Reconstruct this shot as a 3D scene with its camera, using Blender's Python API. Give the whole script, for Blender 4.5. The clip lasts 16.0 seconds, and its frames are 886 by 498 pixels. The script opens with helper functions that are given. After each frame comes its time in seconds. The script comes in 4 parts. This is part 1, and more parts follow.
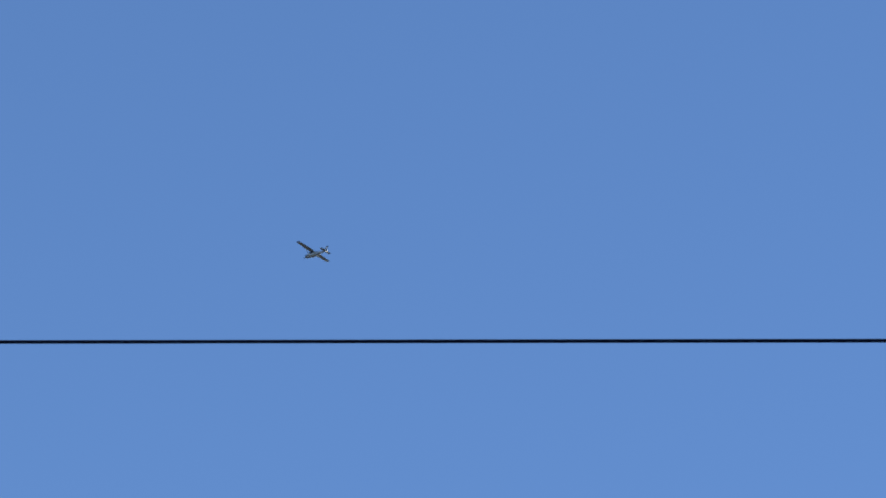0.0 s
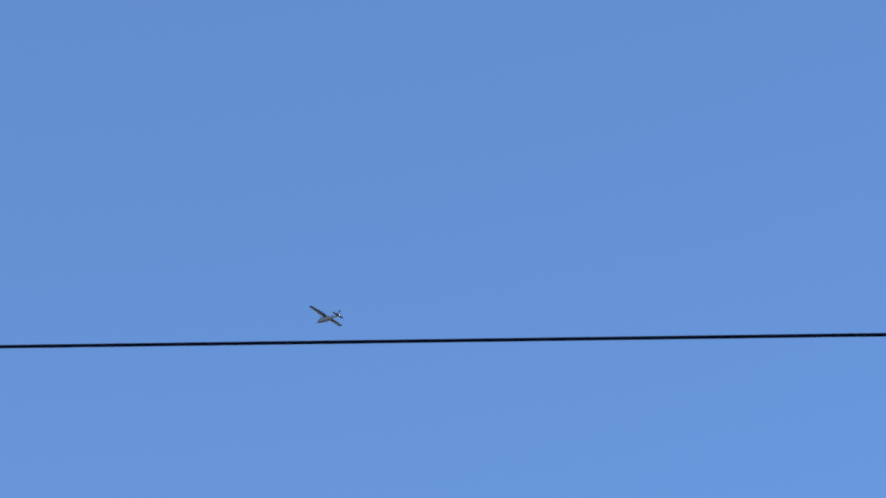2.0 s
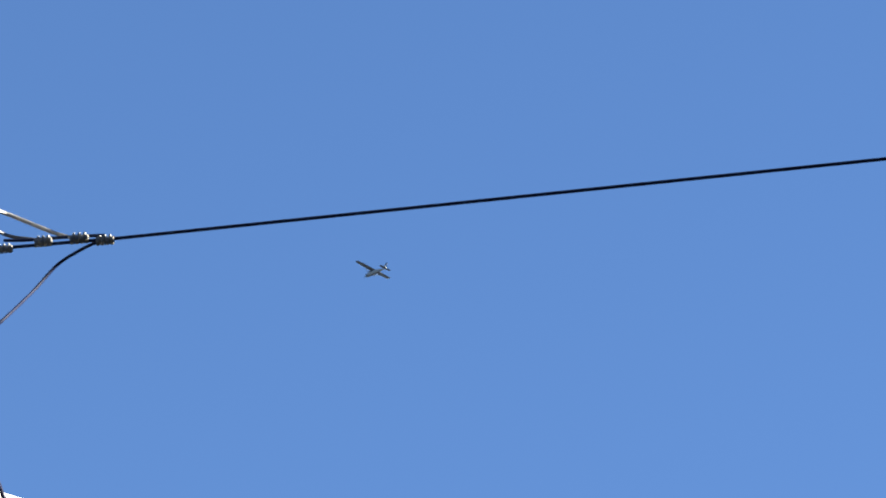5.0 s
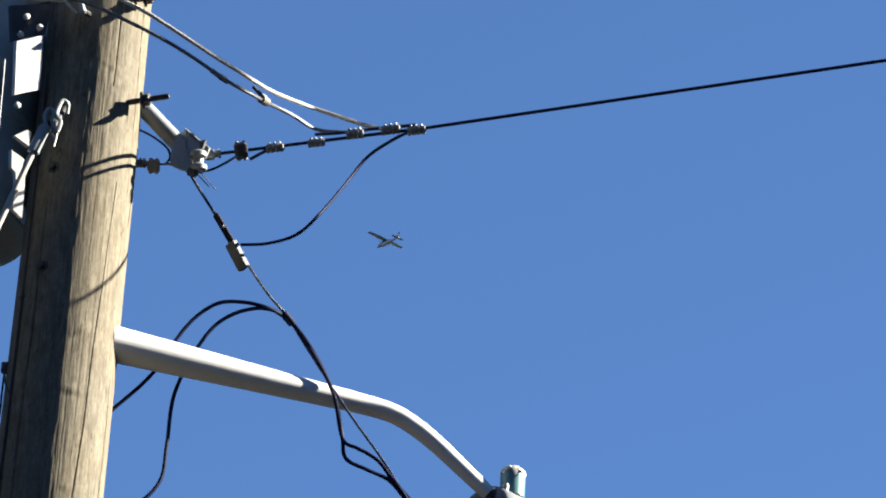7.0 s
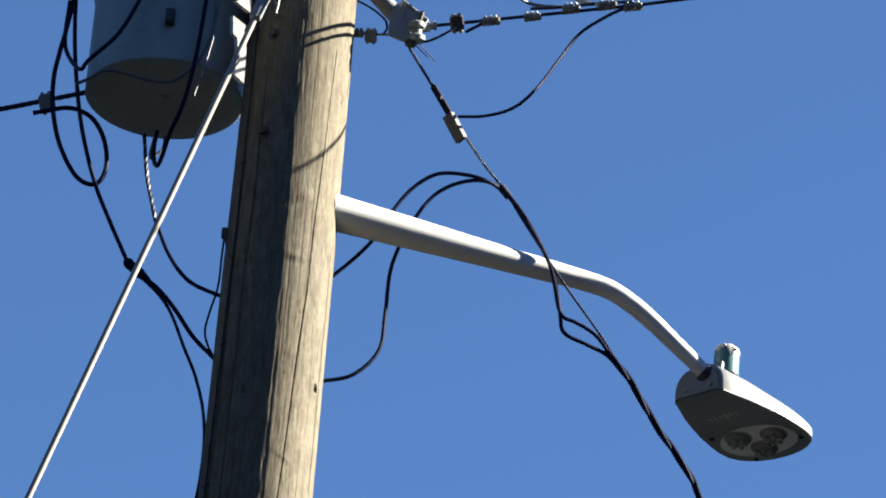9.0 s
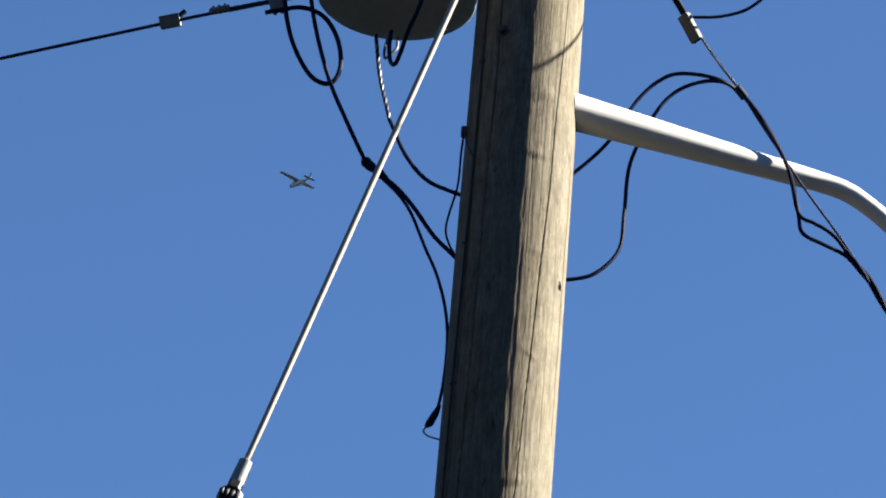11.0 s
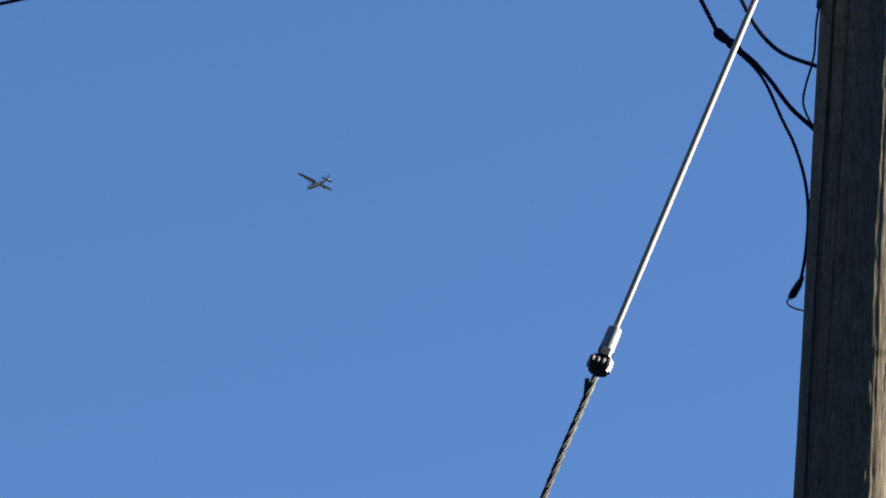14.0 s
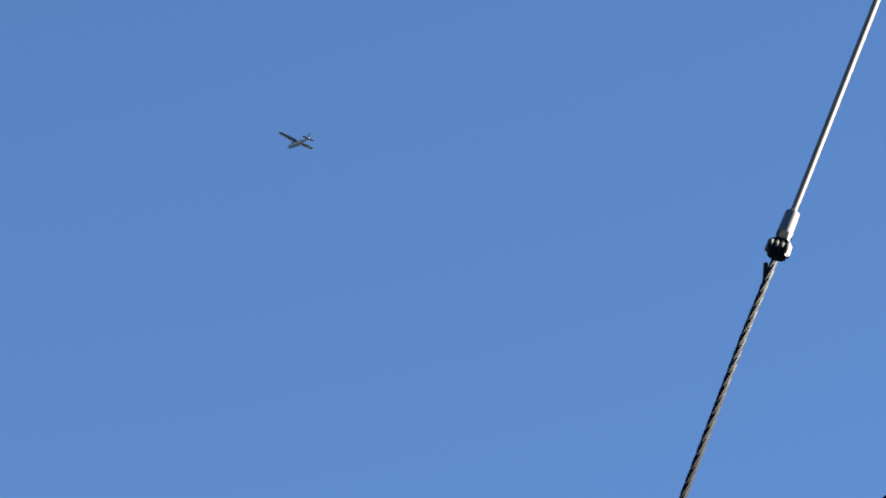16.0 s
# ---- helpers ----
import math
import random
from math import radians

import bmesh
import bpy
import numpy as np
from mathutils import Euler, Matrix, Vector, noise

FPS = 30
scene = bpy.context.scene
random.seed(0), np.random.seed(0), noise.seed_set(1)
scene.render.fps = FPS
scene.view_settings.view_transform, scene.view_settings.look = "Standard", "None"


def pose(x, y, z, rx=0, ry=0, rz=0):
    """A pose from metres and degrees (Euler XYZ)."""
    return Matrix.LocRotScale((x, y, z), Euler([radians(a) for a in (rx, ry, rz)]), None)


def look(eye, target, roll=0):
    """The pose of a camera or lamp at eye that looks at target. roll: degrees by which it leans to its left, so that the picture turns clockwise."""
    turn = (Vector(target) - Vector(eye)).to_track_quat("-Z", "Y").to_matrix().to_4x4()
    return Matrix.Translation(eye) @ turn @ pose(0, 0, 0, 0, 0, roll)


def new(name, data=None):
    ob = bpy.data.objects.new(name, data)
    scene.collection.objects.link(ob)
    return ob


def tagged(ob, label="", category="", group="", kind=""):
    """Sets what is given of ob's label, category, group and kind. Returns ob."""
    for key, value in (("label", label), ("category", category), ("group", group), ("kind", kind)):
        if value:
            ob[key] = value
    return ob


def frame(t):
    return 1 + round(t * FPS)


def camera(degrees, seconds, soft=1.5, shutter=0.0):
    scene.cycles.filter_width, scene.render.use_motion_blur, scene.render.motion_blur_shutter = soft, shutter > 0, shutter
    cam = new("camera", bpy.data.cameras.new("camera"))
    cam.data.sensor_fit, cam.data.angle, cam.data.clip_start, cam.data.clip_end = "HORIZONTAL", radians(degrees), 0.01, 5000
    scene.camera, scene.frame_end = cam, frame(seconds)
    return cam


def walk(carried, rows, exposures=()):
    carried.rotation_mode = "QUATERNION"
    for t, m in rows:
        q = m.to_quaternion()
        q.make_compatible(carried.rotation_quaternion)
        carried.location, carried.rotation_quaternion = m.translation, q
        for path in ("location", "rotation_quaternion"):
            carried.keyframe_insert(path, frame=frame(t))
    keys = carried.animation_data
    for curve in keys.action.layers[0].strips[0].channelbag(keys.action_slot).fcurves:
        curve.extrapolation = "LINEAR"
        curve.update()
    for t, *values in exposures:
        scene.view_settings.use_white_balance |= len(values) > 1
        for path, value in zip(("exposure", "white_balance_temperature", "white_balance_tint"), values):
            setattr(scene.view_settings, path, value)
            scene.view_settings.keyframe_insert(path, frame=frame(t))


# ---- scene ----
# A wooden utility pole with a transformer, street lamp and cables under a clear
# blue sky, and a small high-wing aircraft far off. x right, y away, z up.

# ---- camera and walk ----
cam = camera(9.46, 16.0, soft=1.95)


def eye(x, y, z, yaw, tilt, roll):
    return pose(x, y, z, 0, 0, yaw) @ pose(0, 0, 0, 90 + tilt) @ pose(0, 0, 0, 0, 0, roll)


walk(cam, [
    (0, eye(4.964, -13.555, 3.455, 3.761, 29.627, 11.212)),
    (0.5, eye(4.768, -13.517, 3.388, 3.778, 29.458, 10.505)),
    (1, eye(4.572, -13.479, 3.321, 3.735, 30.593, 10.288)),
    (1.5, eye(4.376, -13.441, 3.251, 4.106, 30.728, 10.632)),
    (2, eye(4.178, -13.403, 3.183, 4.025, 30.283, 10.891)),
    (2.5, eye(3.977, -13.366, 3.121, 3.756, 30.134, 10.088)),
    (3, eye(3.775, -13.330, 3.049, 3.753, 29.766, 9.362)),
    (3.5, eye(3.570, -13.294, 2.976, 4.412, 29.490, 9.271)),
    (3.7, eye(3.485, -13.280, 2.948, 4.674, 29.484, 9.055)),
    (5.8, eye(2.570, -13.147, 2.665, 4.198, 29.713, 4.982)),
    (6, eye(2.479, -13.136, 2.636, 4.397, 29.654, 4.931)),
    (6.5, eye(2.272, -13.109, 2.572, 4.647, 29.544, 4.588)),
    (7, eye(2.062, -13.083, 2.502, 4.467, 29.320, 4.026)),
    (7.5, eye(1.845, -13.055, 2.430, 4.245, 28.783, 4.378)),
    (8, eye(1.635, -13.023, 2.365, 4.132, 28.682, 4.225)),
    (8.2, eye(1.555, -13.007, 2.342, 4.004, 28.791, 4.288)),
    (10.3, eye(0.752, -12.815, 2.124, 3.079, 29.045, 5.041)),
    (10.5, eye(0.686, -12.799, 2.101, 3.091, 28.908, 4.934)),
    (11, eye(0.539, -12.766, 2.046, 3.254, 28.807, 4.786)),
    (11.5, eye(0.376, -12.731, 1.993, 3.545, 29.428, 4.522)),
    (12, eye(0.210, -12.691, 1.936, 3.857, 29.895, 5.138)),
    (12.5, eye(0.043, -12.638, 1.876, 4.217, 29.797, 6.098)),
    (13, eye(-0.101, -12.573, 1.829, 3.784, 28.929, 5.455)),
    (13.5, eye(-0.234, -12.503, 1.798, 3.549, 28.749, 4.717)),
    (14, eye(-0.372, -12.429, 1.764, 3.429, 28.831, 5.009)),
    (14.5, eye(-0.514, -12.354, 1.732, 3.630, 28.574, 5.102)),
    (15, eye(-0.636, -12.281, 1.709, 3.378, 28.307, 5.146)),
    (15.5, eye(-0.757, -12.208, 1.689, 3.026, 28.278, 4.777)),
    (16, eye(-0.866, -12.136, 1.683, 3.142, 28.403, 4.316)),
], exposures=[(0, 2.77, 6350, 8), (1, 2.79, 6350, 8), (2, 3.00, 6350, 8), (3.7, 3.01, 6350, 8), (5.8, 2.77, 6100, 8), (8.2, 2.64, 6050, 8), (10.3, 2.55, 6050, 8), (12, 2.60, 6050, 8), (14, 2.66, 6100, 7.5), (16, 2.70, 6250, 7)])

# ---- world and sun ----
SUN_FROM = Vector((1.0, 0.155, 0.63)).normalized()
world = bpy.data.worlds.new("sky_world")
scene.world = world
world.use_nodes = True
wn = world.node_tree
sky = wn.nodes.new("ShaderNodeTexSky")
sky.sky_type = "NISHITA"
sky.sun_disc = False
sky.sun_elevation = math.asin(SUN_FROM.z)
sky.sun_rotation = math.atan2(SUN_FROM.x, SUN_FROM.y)
sky.altitude = 2600
sky.air_density = 1.0
sky.dust_density = 0.0
sky.ozone_density = 5.8
wn.nodes["Background"].inputs["Strength"].default_value = 0.031
wn.links.new(sky.outputs[0], wn.nodes["Background"].inputs["Color"])

sun_data = bpy.data.lights.new("sun", "SUN")
sun_data.energy = 5.0
sun_data.angle = radians(0.53)
sun_data.color = (1.0, 0.875, 0.69)
sun = new("sun", sun_data)
sun.matrix_world = look(SUN_FROM * 60, (0, 0, 0))


# ---- materials ----
def material(name, colour, rough=0.5, metal=0.0, spread=0.15, scale=30.0, bump=0.0, bump_scale=120.0, stretch=(1, 1, 1), second=None, gloss=0.5):
    """Two scales of variation round a colour, with roughness variation and fine relief."""
    m = bpy.data.materials.new(name)
    m.use_nodes = True
    nt = m.node_tree
    bsdf = nt.nodes["Principled BSDF"]
    tc = nt.nodes.new("ShaderNodeTexCoord")
    mp = nt.nodes.new("ShaderNodeMapping")
    mp.inputs["Scale"].default_value = stretch
    nt.links.new(tc.outputs["Object"], mp.inputs["Vector"])
    big = nt.nodes.new("ShaderNodeTexNoise")
    big.inputs["Scale"].default_value = scale * 0.22
    big.inputs["Detail"].default_value = 5
    fine = nt.nodes.new("ShaderNodeTexNoise")
    fine.inputs["Scale"].default_value = scale * 2.5
    fine.inputs["Detail"].default_value = 6
    for n in (big, fine):
        nt.links.new(mp.outputs[0], n.inputs["Vector"])
    add = nt.nodes.new("ShaderNodeMath")
    add.operation = "ADD"
    nt.links.new(big.outputs["Fac"], add.inputs[0])
    nt.links.new(fine.outputs["Fac"], add.inputs[1])
    ramp = nt.nodes.new("ShaderNodeValToRGB")
    dark = second if second else tuple(c * (1 - 2 * spread) for c in colour)
    ramp.color_ramp.elements[0].position = 0.30
    ramp.color_ramp.elements[1].position = 0.70
    ramp.color_ramp.elements[0].color = (*dark, 1)
    ramp.color_ramp.elements[1].color = (*[min(1.0, c * (1 + spread * 0.5)) for c in colour], 1)
    half = nt.nodes.new("ShaderNodeMath")
    half.operation = "MULTIPLY"
    half.inputs[1].default_value = 0.5
    nt.links.new(add.outputs[0], half.inputs[0])
    nt.links.new(half.outputs[0], ramp.inputs["Fac"])
    nt.links.new(ramp.outputs[0], bsdf.inputs["Base Color"])
    rr = nt.nodes.new("ShaderNodeMapRange")
    rr.inputs["To Min"].default_value = max(0.05, rough - 0.12)
    rr.inputs["To Max"].default_value = min(1.0, rough + 0.12)
    nt.links.new(fine.outputs["Fac"], rr.inputs["Value"])
    nt.links.new(rr.outputs[0], bsdf.inputs["Roughness"])
    bsdf.inputs["Metallic"].default_value = metal
    bsdf.inputs["Specular IOR Level"].default_value = gloss
    if bump:
        grain = nt.nodes.new("ShaderNodeTexNoise")
        grain.inputs["Scale"].default_value = bump_scale
        grain.inputs["Detail"].default_value = 6
        nt.links.new(mp.outputs[0], grain.inputs["Vector"])
        bp = nt.nodes.new("ShaderNodeBump")
        bp.inputs["Strength"].default_value = bump
        bp.inputs["Distance"].default_value = 0.004
        nt.links.new(grain.outputs["Fac"], bp.inputs["Height"])
        nt.links.new(bp.outputs[0], bsdf.inputs["Normal"])
    return m


def wood_material():
    """Weathered pale pole timber: long grain, grey streaks, dark checks and small knots."""
    m = bpy.data.materials.new("weathered_pole_wood")
    m.use_nodes = True
    nt = m.node_tree
    bsdf = nt.nodes["Principled BSDF"]
    bsdf.inputs["Roughness"].default_value = 0.85
    bsdf.inputs["Specular IOR Level"].default_value = 0.2
    tc = nt.nodes.new("ShaderNodeTexCoord")

    def stretched(sx, sz, scale, detail, rough=0.55):
        mp = nt.nodes.new("ShaderNodeMapping")
        mp.inputs["Scale"].default_value = (sx, sx, sz)
        nt.links.new(tc.outputs["Object"], mp.inputs["Vector"])
        n = nt.nodes.new("ShaderNodeTexNoise")
        n.inputs["Scale"].default_value = scale
        n.inputs["Detail"].default_value = detail
        n.inputs["Roughness"].default_value = rough
        nt.links.new(mp.outputs[0], n.inputs["Vector"])
        return n

    def ramp(src, p0, p1, c0, c1):
        r = nt.nodes.new("ShaderNodeValToRGB")
        r.color_ramp.elements[0].position, r.color_ramp.elements[1].position = p0, p1
        r.color_ramp.elements[0].color, r.color_ramp.elements[1].color = (*c0, 1), (*c1, 1)
        nt.links.new(src, r.inputs["Fac"])
        return r

    def mix(fac, a, b, mode="MIX"):
        x = nt.nodes.new("ShaderNodeMix")
        x.data_type, x.blend_type = "RGBA", mode
        if isinstance(fac, float):
            x.inputs[0].default_value = fac
        else:
            nt.links.new(fac, x.inputs[0])
        nt.links.new(a, x.inputs[6])
        nt.links.new(b, x.inputs[7])
        return x.outputs[2]

    grain = stretched(1.0, 0.07, 170, 9, 0.68)
    broad = stretched(1.0, 0.22, 9, 4)
    tone = ramp(grain.outputs["Fac"], 0.32, 0.66, (0.104, 0.090, 0.064), (0.193, 0.170, 0.121))
    grey = ramp(grain.outputs["Fac"], 0.30, 0.68, (0.095, 0.086, 0.066), (0.180, 0.162, 0.122))
    where = ramp(broad.outputs["Fac"], 0.42, 0.62, (0, 0, 0), (1, 1, 1))
    base = mix(where.outputs[0], tone.outputs[0], grey.outputs[0])
    check = stretched(1.0, 0.028, 46, 3, 0.4)
    lines = ramp(check.outputs["Fac"], 0.30, 0.335, (0.40, 0.34, 0.28), (1, 1, 1))
    base = mix(0.35, base, lines.outputs[0], "MULTIPLY")
    patch = stretched(1.0, 0.40, 34, 6, 0.6)
    worn = ramp(patch.outputs["Fac"], 0.36, 0.60, (0.74, 0.72, 0.70), (1, 1, 1))
    base = mix(1.0, base, worn.outputs[0], "MULTIPLY")
    knots = nt.nodes.new("ShaderNodeTexVoronoi")
    knots.inputs["Scale"].default_value = 3.2
    nt.links.new(tc.outputs["Object"], knots.inputs["Vector"])
    spot = ramp(knots.outputs["Distance"], 0.035, 0.075, (0.35, 0.22, 0.13), (1, 1, 1))
    base = mix(1.0, base, spot.outputs[0], "MULTIPLY")
    nick = stretched(1.0, 0.30, 60, 4, 0.5)
    nicks = ramp(nick.outputs["Fac"], 0.30, 0.36, (0.50, 0.44, 0.38), (1, 1, 1))
    base2 = mix(0.8, base, nicks.outputs[0], "MULTIPLY")
    fleck = stretched(1.0, 0.45, 120, 5, 0.65)
    flecks = ramp(fleck.outputs["Fac"], 0.38, 0.56, (0.66, 0.63, 0.60), (1, 1, 1))
    base3 = mix(0.5, base2, flecks.outputs[0], "MULTIPLY")
    nt.links.new(base3, bsdf.inputs["Base Color"])
    relief = stretched(1.0, 0.13, 95, 9, 0.68)
    total = nt.nodes.new("ShaderNodeMath")
    total.operation = "MULTIPLY_ADD"
    total.inputs[1].default_value = 0.6
    nt.links.new(lines.outputs[0], total.inputs[0])
    nt.links.new(relief.outputs["Fac"], total.inputs[2])
    bp = nt.nodes.new("ShaderNodeBump")
    bp.inputs["Strength"].default_value = 0.45
    bp.inputs["Distance"].default_value = 0.005
    nt.links.new(total.outputs[0], bp.inputs["Height"])
    nt.links.new(bp.outputs[0], bsdf.inputs["Normal"])
    return m


WOOD = wood_material()
GALV = material("galvanised_steel", (0.215, 0.232, 0.240), 0.5, 0.2, 0.15, 60, 0.15, 220)
ALU = material("satin_aluminium", (0.60, 0.60, 0.59), 0.7, 0.0, 0.06, 30, 0.12, 260, (0.3, 1, 1), gloss=0.3)
LAMP_GREY = material("lamp_grey_paint", (0.150, 0.164, 0.176), 0.5, 0.0, 0.08, 25, 0.05, 200)
LAMP_DARK = material("lamp_underside_paint", (0.235, 0.255, 0.255), 0.5, 0.0, 0.12, 30, 0.05, 200)
TANK = material("transformer_grey_enamel", (0.235, 0.285, 0.300), 0.45, 0.0, 0.10, 12, 0.06, 90)
TANK_BASE = material("tank_base_enamel", (0.29, 0.29, 0.27), 0.6, 0.0, 0.18, 14, 0.08, 80)
RUBBER = material("black_cable_sheath", (0.006, 0.010, 0.038), 0.58, 0.0, 0.25, 80, 0.1, 300, gloss=0.06)
SPAN = material("dark_aluminium_conductor", (0.012, 0.019, 0.056), 0.55, 0.0, 0.25, 80, 0.15, 400, gloss=0.2)
WEDGE = material("dull_zinc_wedge", (0.046, 0.050, 0.058), 0.6, 0.2, 0.2, 60, 0.2, 200)
LEAD_DARK = material("blue_black_twisted_lead", (0.007, 0.010, 0.026), 0.6, 0.0, 0.3, 120, 0.2, 400, gloss=0.08)
STRAND = material("grey_stranded_conductor", (0.112, 0.115, 0.128), 0.5, 0.3, 0.25, 120, 0.2, 400)
ROPE_PALE = material("pale_stranded_conductor", (0.40, 0.385, 0.355), 0.55, 0.2, 0.15, 120, 0.2, 400)
CLAMP = material("cast_aluminium_clamp", (0.203, 0.195, 0.173), 0.55, 0.3, 0.25, 90, 0.25, 260)
BLACK_STEEL = material("dark_bolt_steel", (0.045, 0.045, 0.05), 0.5, 0.5, 0.3, 120, 0.2, 300)
ROD = material("fibreglass_guy_rod", (0.315, 0.295, 0.262), 0.55, 0.0, 0.06, 10, 0.05, 200, gloss=0.3)
PALE_PLATE = material("pale_hanger_steel", (0.50, 0.49, 0.47), 0.6, 0.0, 0.1, 30, 0.1, 200)
GRIP = material("weathered_guy_strand", (0.024, 0.028, 0.039), 0.6, 0.0, 0.35, 60, 0.2, 300, gloss=0.15)
# near-black, for the added ring that keeps fill light off the pole
SKY_BLOCKER = material("dark_sky_blocker", (0.007, 0.011, 0.012), 0.9, 0.0, 0.35, 0.8, gloss=0.0)
COPPER = material("tarnished_ground_wire", (0.06, 0.05, 0.045), 0.6, 0.4, 0.3, 90)
CELL_BLUE = material("photocell_teal_plastic", (0.068, 0.165, 0.173), 0.35, 0.0, 0.10, 60)
CELL_WHITE = material("photocell_white_cap", (0.413, 0.413, 0.390), 0.5, 0.0, 0.2, 90, 0.3, 150)
LENS_PLATE = material("pale_lens_plate", (0.78, 0.78, 0.75), 0.4, 0.0, 0.08, 40)
LENS = material("smoked_lens", (0.24, 0.24, 0.23), 0.2, 0.1, 0.2, 60)
LENS_FACET = material("lens_facet_acrylic", (0.36, 0.36, 0.35), 0.2, 0.0, 0.2, 60)
PRINT = material("white_print", (0.55, 0.55, 0.53), 0.6, 0.0, 0.2, 200)
PLANE_WHITE = material("aircraft_white_paint", (0.34, 0.34, 0.35), 0.4, 0.0, 0.06, 1.5)
PLANE_DARK = material("aircraft_dark_blue_paint", (0.11, 0.13, 0.19), 0.35, 0.0, 0.1, 1.5)
GLASS_DARK = material("aircraft_window_tint", (0.03, 0.035, 0.05), 0.08, 0.0, 0.1, 3)
GROUND = material("worn_asphalt_ground", (0.015, 0.018, 0.023), 0.95, 0.0, 0.25, 2.0, 0.4, 30, gloss=0.0)


# ---- building helpers ----
class Geo:
    """Vertices and faces in world metres, gathered for one mesh."""

    def __init__(self):
        self.v, self.f = [], []

    def ring_skin(self, rings, cap=True):
        n, o = len(rings[0]), len(self.v)
        for ring in rings:
            self.v.extend(tuple(p) for p in ring)
        for i in range(len(rings) - 1):
            for j in range(n):
                k = (j + 1) % n
                self.f.append((o + i * n + j, o + i * n + k, o + (i + 1) * n + k, o + (i + 1) * n + j))
        if cap:
            self.f.append(tuple(o + j for j in reversed(range(n))))
            self.f.append(tuple(o + (len(rings) - 1) * n + j for j in range(n)))
        return self

    def tube(self, pts, radius, segs=10, cap=True):
        """A round bar along pts; radius is one number or one for each point."""
        pts = [Vector(p) for p in pts]
        rad = radius if isinstance(radius, (list, tuple)) else [radius] * len(pts)
        rings = []
        for p, r, (a, b) in zip(pts, rad, frames(pts)):
            rings.append([p + (a * math.cos(t) + b * math.sin(t)) * r for t in [2 * math.pi * j / segs for j in range(segs)]])
        return self.ring_skin(rings, cap)

    def block(self, centre, along, up, size, bevel=0.2):
        """A box with cut corners: size along, across and up."""
        x = Vector(along).normalized()
        y = Vector(up).cross(x).normalized()
        z = x.cross(y)
        c = Vector(centre)
        l, w, h = (s / 2 for s in size)
        b = bevel * min(w, h)
        prof = [(w - b, -h), (w, -h + b), (w, h - b), (w - b, h), (-w + b, h), (-w, h - b), (-w, -h + b), (-w + b, -h)]
        rings = []
        for t, s in ((-l, 1 - bevel * 0.6), (-l + b, 1), (l - b, 1), (l, 1 - bevel * 0.6)):
            rings.append([c + x * t + y * (p * s) + z * (q * s) for p, q in prof])
        return self.ring_skin(rings)

    def lathe(self, base, axis, profile, segs=24):
        """profile: (distance along the axis, radius) pairs."""
        ax = Vector(axis).normalized()
        a = ax.orthogonal().normalized()
        b = ax.cross(a)
        rings = []
        for d, r in profile:
            rings.append([Vector(base) + ax * d + (a * math.cos(t) + b * math.sin(t)) * max(r, 1e-4) for t in [2 * math.pi * j / segs for j in range(segs)]])
        return self.ring_skin(rings)

    def plate(self, outline, thick):
        """A flat sheet: its outline (world points in order) and the vector of its thickness."""
        t = Vector(thick)
        return self.ring_skin([[Vector(p) for p in outline], [Vector(p) + t for p in outline]])


def frames(pts):
    """Two cross directions at each point, carried along without twist."""
    out, a = [], None
    for i in range(len(pts)):
        d = (pts[min(i + 1, len(pts) - 1)] - pts[max(i - 1, 0)]).normalized()
        a = d.orthogonal().normalized() if a is None else (a - d * a.dot(d)).normalized()
        out.append((a, d.cross(a)))
    return out


def resample(pts, step):
    out = [pts[0]]
    for p, q in zip(pts, pts[1:]):
        n = max(1, int((q - p).length / step))
        out += [p.lerp(q, (i + 1) / n) for i in range(n)]
    return out


def curve(pts, n=8):
    """A smooth line through a few hand-set points."""
    p = [Vector(q) for q in pts]
    p = [2 * p[0] - p[1]] + p + [2 * p[-1] - p[-2]]
    out = []
    for i in range(1, len(p) - 2):
        for k in range(n):
            t = k / n
            a, b, c, d = p[i - 1], p[i], p[i + 1], p[i + 2]
            out.append(0.5 * (2 * b + (c - a) * t + (2 * a - 5 * b + 4 * c - d) * t * t + (3 * b - a - 3 * c + d) * t ** 3))
    return out + [p[-2]]


def strands(name, pts, radius, count, pitch, mat, parent, label=""):
    """Wires twisted round a line, each one a part."""
    pts = resample([Vector(p) for p in pts], pitch / 9)
    fr = frames(pts)
    for s in range(count):
        line, run = [], 0.0
        for i, (p, (a, b)) in enumerate(zip(pts, fr)):
            run += (p - pts[i - 1]).length if i else 0.0
            t = 2 * math.pi * (s / count + run / pitch)
            line.append(p + (a * math.cos(t) + b * math.sin(t)) * radius * 0.52)
        part(name, Geo().tube(line, radius * 0.52, 6), mat[s % len(mat)] if isinstance(mat, tuple) else mat, parent, label)


def thing(name, base, label, category, group=""):
    ob = new(name)
    ob.empty_display_size = 0.1
    ob.location = base
    return tagged(ob, label, category, group)


def part(name, geo, mat, parent, label="", sharp=35):
    base = parent
    while base.parent:
        base = base.parent
    me = bpy.data.meshes.new(name)
    me.from_pydata([tuple(Vector(p) - base.location) for p in geo.v], [], geo.f)
    bm = bmesh.new()
    bm.from_mesh(me)
    bmesh.ops.recalc_face_normals(bm, faces=bm.faces)
    bm.to_mesh(me)
    bm.free()
    me.shade_smooth()
    me.set_sharp_from_angle(angle=radians(sharp))
    me.materials.append(mat)
    ob = new(name, me)
    ob.parent = parent
    if label:
        tagged(ob, label)
    return ob


def mid(a, b, t=0.5):
    return Vector(a).lerp(Vector(b), t)


